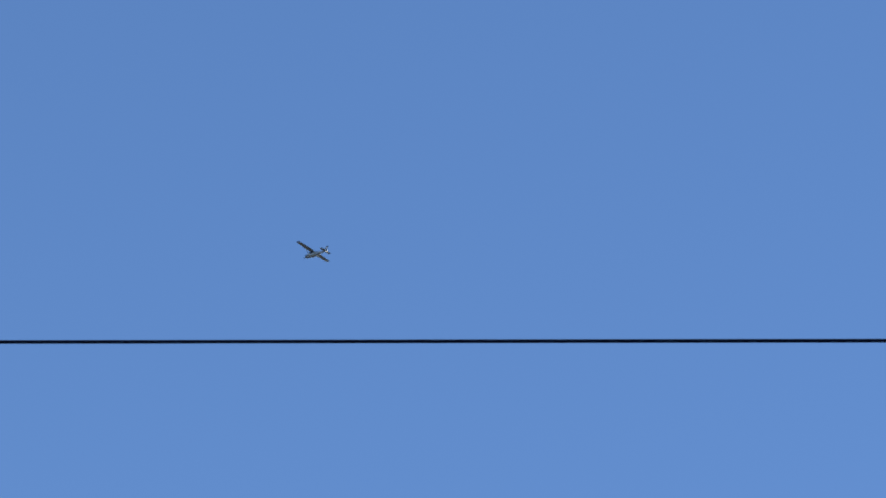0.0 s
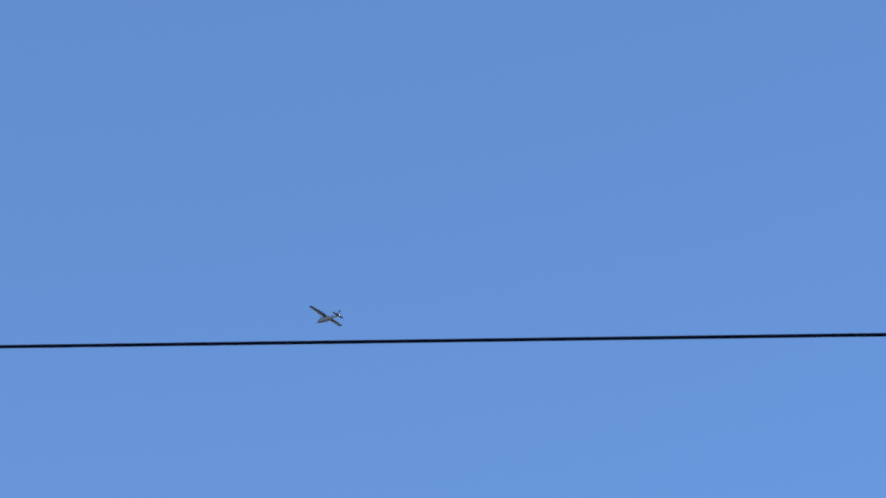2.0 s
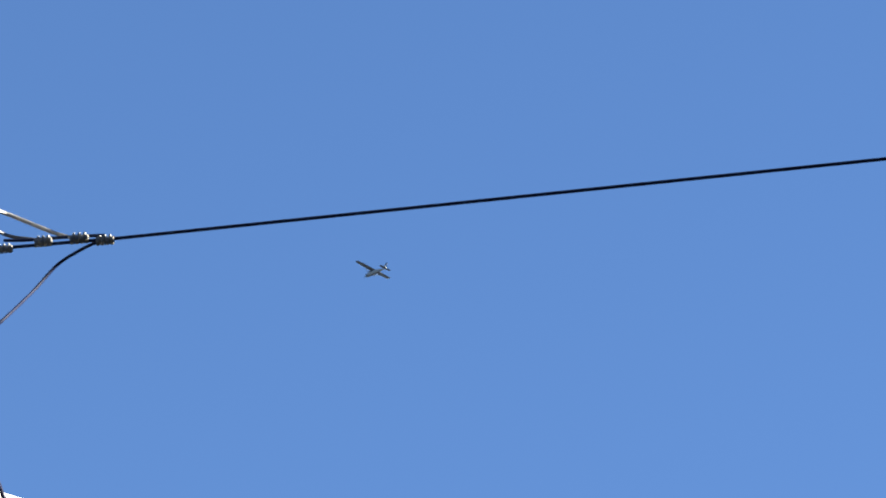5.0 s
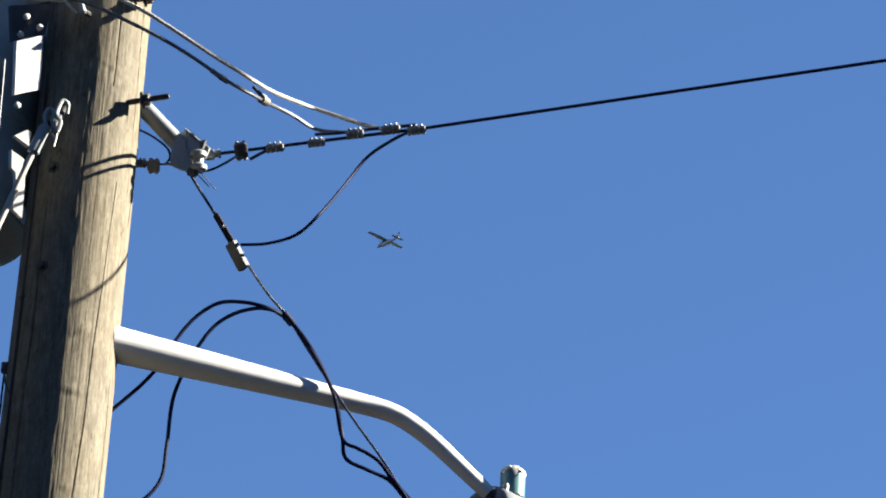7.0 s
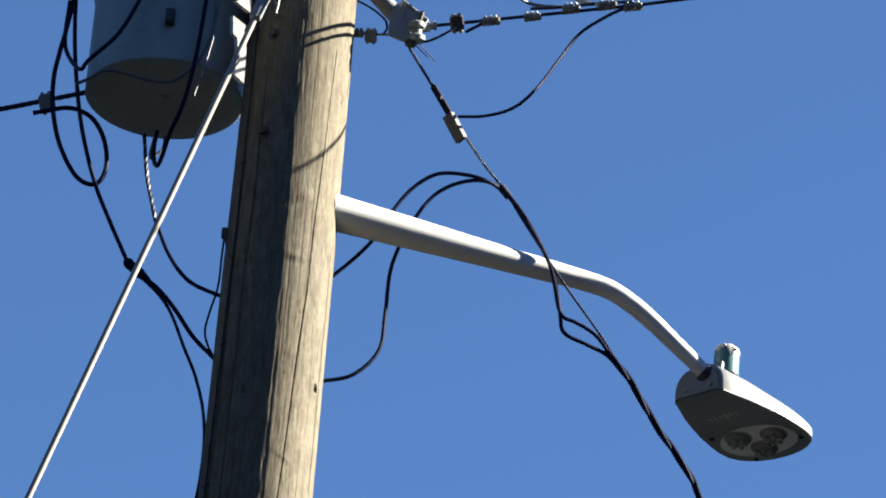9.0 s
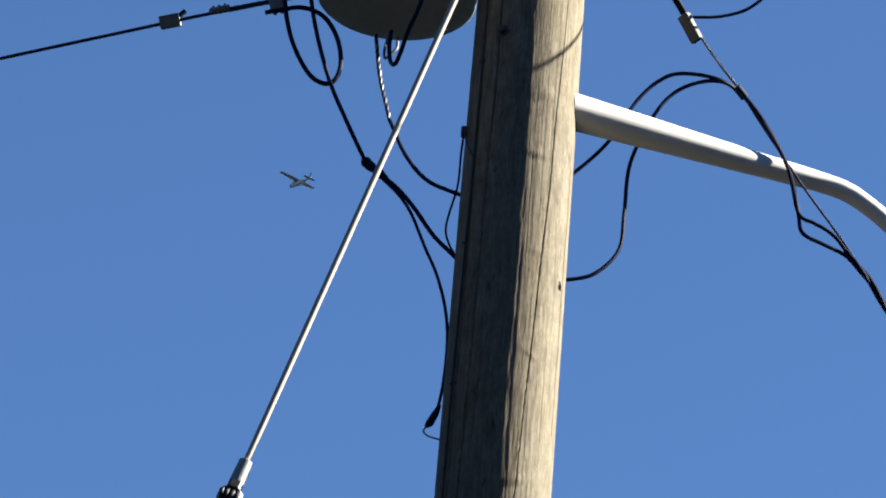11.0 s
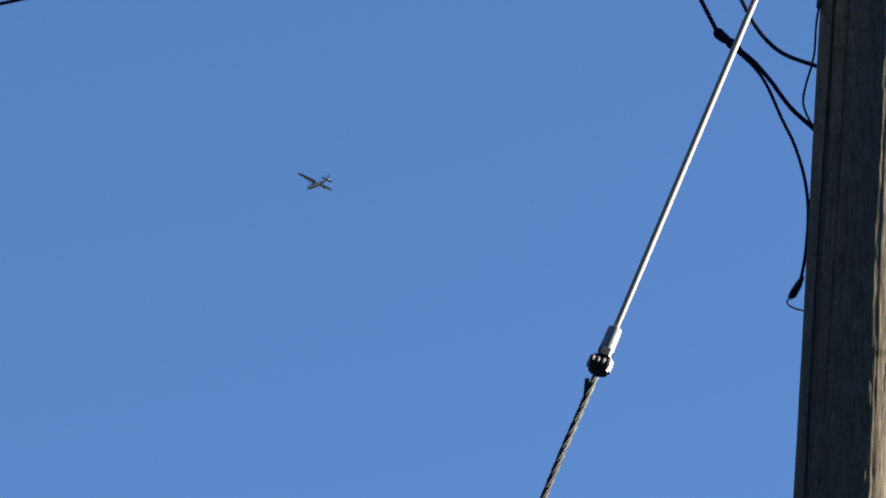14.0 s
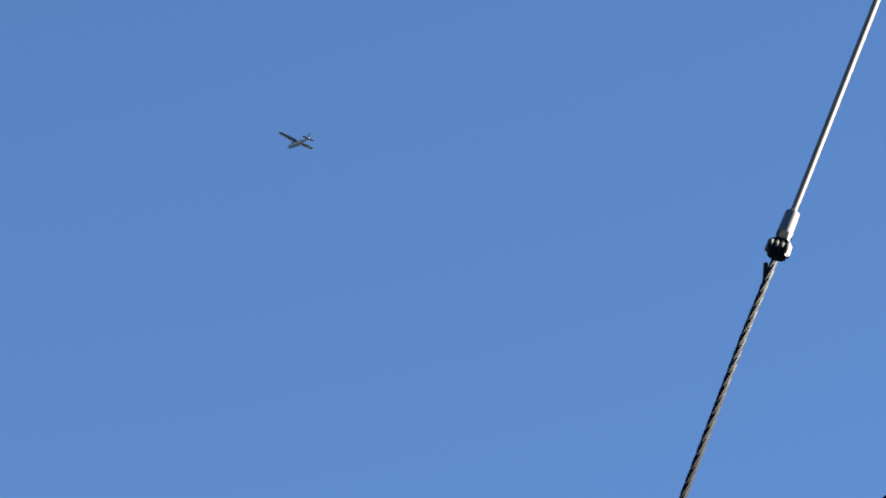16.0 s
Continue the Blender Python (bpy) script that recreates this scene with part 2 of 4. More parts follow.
# ---- ground ----
g = Geo()
N = 24
for i in range(N + 1):
    for j in range(N + 1):
        x, y = [math.copysign(abs(k / (N / 2) - 1) ** 3, k / (N / 2) - 1) * 4000 for k in (i, j)]
        g.v.append((x, y, 0.0 if math.hypot(x, y) < 80 else -0.4 * noise.noise(Vector((x, y, 0)) * 0.004) - 0.2))
for i in range(N):
    for j in range(N):
        a = i * (N + 1) + j
        g.f.append((a, a + N + 1, a + N + 2, a + 1))
me = bpy.data.meshes.new("ground")
me.from_pydata(g.v, [], g.f)
me.materials.append(GROUND)
tagged(new("ground", me), "dark worn asphalt round the pole", "ground", kind="structure")


# ---- unseen ring added to block low sky light, well below the view ----
g = Geo()
for i in range(180):
    t = 2 * math.pi * i / 180
    c, s = math.cos(t), math.sin(t)
    r = 44 + 3 * noise.noise(Vector((c * 6, s * 6, 2)))
    top = 22.5 + 3.0 * noise.noise(Vector((c * 14, s * 14, 7)))
    g.v += [(c * r, s * r, -0.5), (c * r, s * r, top * 0.7), (c * (r + 1.5), s * (r + 1.5), top), (c * (r + 4), s * (r + 4), -0.5)]
    k, n = i * 4, ((i + 1) % 180) * 4
    g.f += [(k, n, n + 1, k + 1), (k + 1, n + 1, n + 2, k + 2), (k + 2, n + 2, n + 3, k + 3)]
me = bpy.data.meshes.new("backdrop")
me.from_pydata(g.v, [], g.f)
me.materials.append(SKY_BLOCKER)
tagged(new("backdrop", me), "unseen dark ring added all round to block low sky light", "tree line", kind="structure")


# ---- utility pole ----
TAPER = 0.0043
POLE_TOP = 12.4


def pole_radius(z):
    return 0.150 - TAPER * (z - 9.6)


def on_pole(angle, z, out=0.0):
    """A place on the pole's skin: angle 0 faces the road (-y), 90 faces +x."""
    r = pole_radius(z) + out
    return Vector((r * math.sin(radians(angle)), -r * math.cos(radians(angle)), z))


# checks: (angle at the top, angle at the foot, top, foot, half width, depth)
CHECKS = [(50, 22, 10.0, 8.2, 0.0008, 0.0045), (60, 70, 11.6, 10.2, 0.0009, 0.004), (30, 33, 11.3, 10.3, 0.0012, 0.004), (-52, -48, 10.9, 8.0, 0.002, 0.007),
          (-28, -35, 9.9, 8.1, 0.002, 0.006), (75, 72, 9.4, 8.5, 0.0015, 0.006), (150, 160, 11.0, 6.0, 0.003, 0.012)]

# healed branch knots: (angle, height, half angle, half height, swelling)
KNOTS = [(26, 9.505, 13, 0.016, 0.0026), (22, 9.315, 12, 0.014, 0.0024), (34, 9.02, 11, 0.012, 0.0020), (30, 8.70, 10, 0.010, 0.0018), (34, 10.02, 12, 0.011, 0.0022), (58, 9.47, 9, 0.012, 0.0020), (30, 10.36, 12, 0.011, 0.0012), (40, 10.62, 10, 0.010, 0.0022), (26, 8.32, 12, 0.014, 0.0030)]


def pole_shaft():
    """The timber: a tapered round with ridged grain, checks, flakes along one side and a knot."""
    zs = list(np.linspace(0, 7.6, 60)) + list(np.linspace(7.62, 11.7, 620)) + list(np.linspace(11.75, POLE_TOP, 12))
    angles = list(np.arange(-95, 95, 0.6)) + list(np.arange(95, 265, 3.4))
    rings = []
    for z in zs:
        ring = []
        for t in angles:
            tr = radians(t)
            r = pole_radius(z)
            c, s = math.cos(tr), math.sin(tr)
            r += 0.0016 * noise.noise(Vector((c * 1.6, s * 1.6, z * 0.9)))
            r += 0.0006 * noise.noise(Vector((c * 9, s * 9, z * 1.3)))
            r += 0.0009 * noise.noise(Vector((c * 13, s * 13, z * 23))) * max(0.0, noise.noise(Vector((c * 2.5, s * 2.5, z * 1.7))) + 0.35)
            ridge = noise.noise(Vector((c * 26, s * 26, z * 2.2)))
            r += 0.0004 * ridge - 0.0014 * max(0.0, abs(noise.noise(Vector((c * 17, s * 17, z * 0.8 + 5)))) - 0.35)
            if -14 < t < 26:
                flake = noise.noise(Vector((t * 0.30, 3.3, z * 13.0)))
                r += 0.0005 * max(0.0, min(1.0, flake * 4)) * (1 - abs(t - 6) / 20)
            for a0, a1, z0, z1, w, dep in CHECKS:
                if z1 < z < z0:
                    f = (z0 - z) / (z0 - z1)
                    a = a0 + (a1 - a0) * f + 2.2 * noise.noise(Vector((a0, 0, z * 3.1)))
                    gap = abs(t - a) * 0.0174533 * r
                    ww = max(0.0012, w * 2.0 * (0.35 + math.sin(math.pi * f)))
                    if gap < ww:
                        r -= dep * (1 - gap / ww)
            for ka, kz, kw, kh, amp in KNOTS:
                dz = z - kz - 0.0012 * (t - ka) * math.sin(ka)
                if abs(t - ka) < 2.2 * kw and abs(dz) < 4 * kh:
                    r += amp * math.exp(-((t - ka) / kw) ** 2) * (math.exp(-(dz / kh) ** 2) - 0.3 * math.exp(-((dz + 1.5 * kh) / (0.6 * kh)) ** 2))
            dk = math.hypot((t - 64) * 0.0026, (z - 8.945) * 0.8)
            if dk < 0.035:
                r += 0.004 * math.cos(dk / 0.035 * math.pi / 2) - (0.010 if dk < 0.009 else 0)
            ring.append((r * s, -r * c, z))
        rings.append(ring)
    return Geo().ring_skin(rings)


pole = thing("utility_pole", (0, 0, 0), "tall weathered pale timber utility pole with long cracks", "utility pole")
part("shaft", pole_shaft(), WOOD, pole, "weathered pale timber with vertical grain", 60)
wire_line = [on_pole(-52 + 3 * math.sin(z * 2.1), z, 0.004) for z in np.linspace(0.1, 10.35, 70)]
part("ground_wire", Geo().tube(wire_line, 0.0032, 6), COPPER, pole, "thin dark ground wire stapled to timber")
for z in (8.2, 8.62, 9.05, 9.62, 10.05):
    a = -52 + 3 * math.sin(z * 2.1)
    part("staple", Geo().tube([on_pole(a - 3, z, -0.004), on_pole(a - 3, z, 0.007), on_pole(a + 3, z, 0.007), on_pole(a + 3, z, -0.004)], 0.0025, 6), BLACK_STEEL, pole)
for a, z in ((-25, 9.70), (-25, 10.02)):
    head = on_pole(a, z, -0.004)
    axis = head - Vector((0, 0, z))
    part("bolt_head", Geo().lathe(head, axis, [(0, 0.020), (0.006, 0.020), (0.0065, 0.012), (0.018, 0.011), (0.02, 0.006)], 6), COPPER, pole)


# ---- standoff bracket with clevis, and through bolts ----
def through_bolt(a, b, owner):
    """A bolt end with a square washer and nut, standing out of the pole."""
    a, b = Vector(a), Vector(b)
    d = (b - a).normalized()
    part("bolt", Geo().tube([a - d * 0.10, a, b - d * 0.004, b], [0.0085, 0.0085, 0.0085, 0.006], 10), BLACK_STEEL, owner)
    part("washer", Geo().block(a + d * 0.004, d, (0, 0, 1), (0.008, 0.038, 0.038), 0.15), BLACK_STEEL, owner)
    part("nut", Geo().lathe(a + d * 0.008, d, [(0, 0.017), (0.002, 0.019), (0.016, 0.019), (0.018, 0.016)], 6), BLACK_STEEL, owner)


upper_bolt = thing("through_bolt", (0.136, -0.100, 10.610), "black steel bolt with washer through the timber", "bolt")
through_bolt((0.136, -0.100, 10.610), (0.226, -0.117, 10.617), upper_bolt)

A0, A1 = Vector((0.135, 0.000, 10.325)), Vector((0.295, 0.070, 10.186))
bracket = thing("standoff_bracket", A0, "galvanised steel standoff bracket with clevis bolted to timber", "bracket")
through_bolt((0.159, -0.090, 10.275), (0.239, -0.107, 10.282), bracket)
part("tube", Geo().tube([A0, A1], 0.0255, 20), GALV, bracket, "grey galvanised tube")
d = (A1 - A0).normalized()
part("end_cap", Geo().lathe(A1 - d * 0.004, d, [(0, 0.027), (0.012, 0.027), (0.018, 0.021), (0.020, 0.002)], 20), GALV, bracket)
p1, p2, p3, p4 = (0.282, 0.030, 10.250), (0.350, 0.030, 10.188), (0.323, 0.025, 10.173), (0.284, 0.025, 10.151)
part("clevis_plate", Geo().plate([p1, p2, p3, p4], (0.004, -0.006, 0.002)), GALV, bracket)
q1, q2, q3, q4 = (0.253, 0.090, 10.273), (0.282, 0.030, 10.250), (0.284, 0.025, 10.151), (0.260, 0.090, 10.194)
part("clevis_plate", Geo().plate([q1, q2, q3, q4], (-0.005, 0, 0.002)), GALV, bracket)
web = [(0.2434, 0.022, 10.198), (0.262, 0.022, 10.228), (0.279, 0.022, 10.205), (0.290, 0.022, 10.165), (0.318, 0.022, 10.118), (0.3136, 0.022, 10.1046), (0.276, 0.022, 10.114), (0.2434, 0.022, 10.129)]
part("clevis_web", Geo().plate(web, (0.0, -0.006, 0.002)), GALV, bracket, "pale galvanised clevis web")
part("clevis_rim", Geo().tube([(0.276, 0.020, 10.250), (0.352, 0.020, 10.187), (0.343, 0.020, 10.162)], 0.0035, 6), GALV, bracket)
part("spool", Geo().lathe((0.322, 0.015, 10.175), Vector((0.326, 0.025, 10.112)) - Vector((0.322, 0.015, 10.175)), [(0, 0.016), (0.006, 0.024), (0.018, 0.025), (0.026, 0.015), (0.038, 0.015), (0.046, 0.025), (0.058, 0.024), (0.064, 0.014)], 20), GALV, bracket)
part("pin", Geo().tube([(0.337, 0.010, 10.206), (0.310, 0.020, 10.095)], 0.007, 10), BLACK_STEEL, bracket)
part("tie_wire", Geo().tube(curve([(0.329, 0.015, 10.112), (0.350, 0.015, 10.086), (0.382, 0.015, 10.050)]), 0.0016, 6), STRAND, bracket)
part("tie_wire", Geo().tube(curve([(0.318, 0.015, 10.106), (0.337, 0.015, 10.086), (0.362, 0.015, 10.059)]), 0.0016, 6), STRAND, bracket)
part("hook", Geo().lathe((0.297, 0.025, 10.114), Vector((0.330, 0.015, 10.099)) - Vector((0.297, 0.025, 10.114)), [(0, 0.010), (0.004, 0.013), (0.026, 0.013), (0.03, 0.008)], 10), BLACK_STEEL, bracket)


# ---- connectors on conductors ----
def connector(at, along, size, owner, mat=CLAMP, stub=0.0):
    """A ribbed compression sleeve round a conductor, with small bolts along its top."""
    l, w = size
    at, ax = Vector(at), Vector(along).normalized()
    prof, steps = [(-l / 2, w * 0.34)], 4
    for k in range(steps):
        s = -l / 2 + l * k / steps
        prof += [(s + l * 0.02, w * 0.5), (s + l / steps * 0.7, w * 0.5), (s + l / steps * 0.8, w * 0.38)]
    prof.append((l / 2, w * 0.34))
    body = part("connector", Geo().lathe(at, ax, prof, 12), mat, owner, "ribbed grey cast clamp")
    up = Vector((0, -0.4, 1))
    up = (up - ax * up.dot(ax)).normalized()
    for k in (-0.28, 0.0, 0.28):
        part("clamp_bolt", Geo().lathe(at + ax * l * k + up * w * 0.4, up, [(0, w * 0.16), (w * 0.25, w * 0.16), (w * 0.3, w * 0.1)], 6), GALV, body)
    return body


def split_clamp(at, along, size, owner, mat=CLAMP):
    """A squat two-bolt clamp block."""
    at, ax = Vector(at), Vector(along).normalized()
    l, w, h = size
    body = part("clamp", Geo().block(at, ax, (0, -0.4, 1), size, 0.35), mat, owner, "squat bolted line clamp")
    side = Vector((0, -0.4, 1))
    side = (side - ax * side.dot(ax)).normalized()
    for k in (-0.25, 0.25):
        part("clamp_bolt", Geo().lathe(at + ax * l * k - side * h * 0.62, side, [(0, w * 0.13), (h * 0.12, w * 0.2), (h * 1.1, w * 0.2), (h * 1.25, w * 0.12)], 8), GALV, body)
    return body


# ---- span wire leaving to the right, dead-ended at the clevis ----
E0, E1 = Vector((0.332, 0.130, 10.230)), Vector((0.956, 0.148, 10.354))
FAR = Vector((8.000, -2.200, 10.388))
span = thing("overhead_wire", E0, "dark stranded overhead wire dead-ended at the bracket", "overhead wire")
run = FAR - E1
part("conductor", Geo().tube([E0, mid(E0, E1, 0.33), mid(E0, E1, 0.66), E1, E1 + run, E1 + run * 4.0], 0.0050, 10), SPAN, span)
along = E1 - E0
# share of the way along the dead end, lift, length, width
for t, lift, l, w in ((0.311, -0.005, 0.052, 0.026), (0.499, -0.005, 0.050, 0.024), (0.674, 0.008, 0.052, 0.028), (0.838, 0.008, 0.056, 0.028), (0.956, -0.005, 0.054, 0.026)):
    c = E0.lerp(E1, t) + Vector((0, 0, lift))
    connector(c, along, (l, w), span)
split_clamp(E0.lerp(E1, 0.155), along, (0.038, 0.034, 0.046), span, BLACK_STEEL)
part("swivel", Geo().lathe(E0, along, [(-0.01, 0.012), (0, 0.016), (0.02, 0.016), (0.022, 0.010), (0.03, 0.010), (0.032, 0.014), (0.04, 0.012)], 10), GALV, span)
part("wire_tail", Geo().tube([E0.lerp(E1, 0.31), E0.lerp(E1, 0.25) - Vector((0, 0, 0.016)), E0.lerp(E1, 0.20) - Vector((0, 0, 0.032))], 0.005, 8), SPAN, span)
part("second_conductor", Geo().tube(curve([(0.635, 0.152, 10.323), (0.705, 0.156, 10.333), (0.803, 0.158, 10.351), (0.923, 0.159, 10.369)]), 0.005, 8), SPAN, span)

jumper = thing("jumper_cable", E1, "black insulated jumper looping down from the span wire", "cable")
part("sheath", Geo().tube(curve([(0.951, 0.158, 10.364), (0.899, 0.210, 10.374), (0.845, 0.257, 10.370), (0.775, 0.311, 10.344), (0.722, 0.274, 10.230), (0.674, 0.110, 10.037), (0.610, 0.135, 9.981), (0.533, 0.121, 9.941), (0.455, 0.107, 9.925)]), 0.0048, 8), RUBBER, jumper)

pale = thing("jumper_wire", (-0.098, -0.200, 10.610), "pale twisted bare jumper crossing in front of timber", "cable")
strands("strand", curve([(-0.358, -0.240, 10.640), (-0.084, -0.270, 10.553), (0.041, -0.280, 10.518), (0.157, -0.280, 10.462), (0.227, -0.270, 10.423), (0.345, -0.260, 10.347), (0.411, -0.250, 10.308), (0.461, -0.240, 10.281), (0.498, -0.200, 10.278), (0.521, -0.110, 10.311), (0.543, 0.030, 10.376), (0.577, 0.130, 10.417), (0.626, 0.229, 10.454), (0.774, 0.179, 10.376), (0.848, 0.145, 10.341)]), 0.0062, 5, 0.075, ROPE_PALE, pale)
grey = thing("jumper_wire", (-0.090, -0.200, 10.539), "grey twisted jumper with a taped splice and clamp", "cable")
grey_line = curve([(-0.349, -0.240, 10.564), (-0.078, -0.270, 10.500), (0.012, -0.280, 10.473), (0.180, -0.280, 10.392), (0.298, -0.260, 10.332), (0.414, -0.240, 10.260), (0.460, -0.230, 10.238), (0.492, -0.190, 10.241), (0.515, -0.100, 10.276), (0.533, 0.030, 10.336), (0.570, 0.120, 10.365), (0.633, 0.202, 10.370), (0.724, 0.163, 10.340)])
strands("strand", grey_line, 0.0056, 5, 0.07, STRAND, grey)
part("tape", Geo().tube(curve([(0.370, -0.240, 10.291), (0.396, -0.230, 10.277), (0.418, -0.215, 10.270)]), [0.0075] * 8 + [0.009] * 8 + [0.007], 10), RUBBER, grey, "black taped splice")
connector((0.511, -0.115, 10.272), Vector((0.529, 0.020, 10.332)) - Vector((0.487, -0.190, 10.249)), (0.06, 0.026), grey)
part("wire_tail", Geo().tube([(0.507, -0.115, 10.283), (0.479, -0.130, 10.309)], 0.006, 8), SPAN, grey)

bail = thing("dead_end_bail", (-0.054, -0.200, 10.535), "pale wire bail with a clamp on the timber face", "line hardware")
part("loop", Geo().tube(curve([(-0.036, -0.200, 10.492), (-0.055, -0.200, 10.511), (-0.072, -0.200, 10.533), (-0.070, -0.200, 10.561), (-0.058, -0.200, 10.583), (-0.043, -0.200, 10.570), (-0.032, -0.200, 10.542), (-0.023, -0.200, 10.516)]), 0.0046, 8), ROPE_PALE, bail)
part("lead", Geo().tube([(-0.072, -0.200, 10.533), (-0.138, -0.200, 10.532), (-0.192, -0.180, 10.547)], 0.0046, 8), ROPE_PALE, bail)
part("clamp", Geo().lathe((-0.027, -0.200, 10.523), Vector((-0.014, -0.200, 10.478)) - Vector((-0.027, -0.200, 10.523)), [(0, 0.006), (0.004, 0.010), (0.030, 0.011), (0.034, 0.006)], 10), GALV, bail)
part("hook", Geo().tube([(-0.022, -0.200, 10.504), (-0.009, -0.150, 10.521), (-0.011, -0.100, 10.544)], 0.008, 8), BLACK_STEEL, bail)

tap = thing("tap_wire", (0.140, 0.060, 10.152), "short grey wire with clamps behind the timber", "cable")
part("conductor", Geo().tube(curve([(0.073, 0.075, 10.156), (0.151, 0.060, 10.154), (0.222, 0.050, 10.149), (0.296, 0.040, 10.149)]), 0.0035, 8), STRAND, tap)
connector((0.152, 0.060, 10.154), (1, 0, 0), (0.040, 0.024), tap)
split_clamp((0.193, 0.050, 10.142), (1, 0, 0), (0.034, 0.032, 0.036), tap)
loop_wire = thing("jumper_cable", (0.130, 0.050, 10.268), "thin black wire looping behind the bracket", "cable")
part("sheath", Geo().tube(curve([(0.084, 0.080, 10.291), (0.131, 0.080, 10.280), (0.182, 0.070, 10.249), (0.226, 0.060, 10.207), (0.236, 0.055, 10.173), (0.225, 0.050, 10.147)]), 0.0034, 8), RUBBER, loop_wire)
lower_tap = thing("jumper_cable", (0.340, 0.025, 10.118), "short black tap wire under the line clamp", "cable")
part("sheath", Geo().tube(curve([(0.324, 0.030, 10.118), (0.359, 0.025, 10.120), (0.400, 0.020, 10.141), (0.433, 0.025, 10.170)]), 0.0036, 8), RUBBER, lower_tap)


# ---- service drop ----
drop = thing("service_drop", (0.304, 0.040, 10.110), "bare messenger with wedge clamp carrying black service cables", "service cable")
M = [(0.294, 0.045, 10.126), (0.341, 0.070, 10.060), (0.387, 0.090, 9.997)]
part("messenger", Geo().tube(curve(M), 0.0042, 8), SPAN, drop)
K0, K1 = Vector((0.383, 0.090, 10.005)), Vector((0.434, 0.105, 9.926))
part("wedge_bail", Geo().block(mid(K0, K1), K1 - K0, (0.3, -0.5, 0.8), (0.110, 0.013, 0.018), 0.3), LEAD_DARK, drop, "dark cast wedge bail")
part("bail_pin", Geo().tube([(0.399, 0.075, 9.967), (0.407, 0.105, 9.977)], 0.006, 8), BLACK_STEEL, drop)
W0, W1 = Vector((0.431, 0.105, 9.922)), Vector((0.467, 0.117, 9.861))
part("wedge_body", Geo().block(mid(W0, W1), W1 - W0, (0.5, -0.7, 0.5), (0.086, 0.020, 0.034), 0.15), WEDGE, drop, "flat grey wedge clamp body")
strands("messenger", curve([(0.429, 0.105, 9.939), (0.468, 0.117, 9.886), (0.536, 0.130, 9.791), (0.592, 0.175, 9.744)]), 0.0042, 4, 0.05, STRAND, drop)
part("messenger", Geo().tube(curve([(0.598, 0.179, 9.740), (0.660, 0.202, 9.649), (0.787, 0.220, 9.463), (0.890, 0.244, 9.330), (0.950, 0.247, 9.239)]), 0.0036, 8), SPAN, drop)
part("cable_tie", Geo().tube([(0.588, 0.172, 9.743), (0.613, 0.191, 9.721)], 0.0125, 12), RUBBER, drop, "black taped binding")
S_END = Vector((1.232, 0.259, 8.773))
S_DIR = S_END - Vector((1.122, 0.250, 8.970))
outer = [(0.100, 0.120, 9.360), (0.139, 0.130, 9.400), (0.237, 0.135, 9.517), (0.314, 0.135, 9.662), (0.380, 0.135, 9.735), (0.443, 0.135, 9.756), (0.540, 0.133, 9.740), (0.612, 0.190, 9.720), (0.691, 0.201, 9.612), (0.749, 0.214, 9.499), (0.777, 0.219, 9.380), (0.792, 0.221, 9.314), (0.853, 0.230, 9.286), (0.907, 0.247, 9.269), (0.938, 0.247, 9.242)]
inner = [(0.105, 0.085, 9.046), (0.143, 0.095, 9.054), (0.226, 0.110, 9.087), (0.289, 0.125, 9.175), (0.297, 0.135, 9.297), (0.305, 0.135, 9.458), (0.365, 0.135, 9.621), (0.431, 0.135, 9.704), (0.525, 0.133, 9.736), (0.600, 0.181, 9.732), (0.681, 0.202, 9.635), (0.744, 0.213, 9.512), (0.778, 0.219, 9.377), (0.821, 0.221, 9.348), (0.850, 0.229, 9.337), (0.888, 0.242, 9.314), (0.927, 0.247, 9.260)]
for line in (outer, inner):
    part("sheath", Geo().tube(curve(line), 0.0056, 10), RUBBER, drop, "black insulated cable")
bundle = [(0.913, 0.247, 9.276), (0.951, 0.247, 9.232), (0.991, 0.248, 9.177), (1.063, 0.249, 9.055), (1.122, 0.250, 8.970), (1.173, 0.254, 8.892), S_END, S_END + S_DIR * 3, S_END + S_DIR * 14]
strands("bundled_cable", curve(bundle), 0.0102, 3, 0.36, RUBBER, drop, "black cable twisted into a bundle")


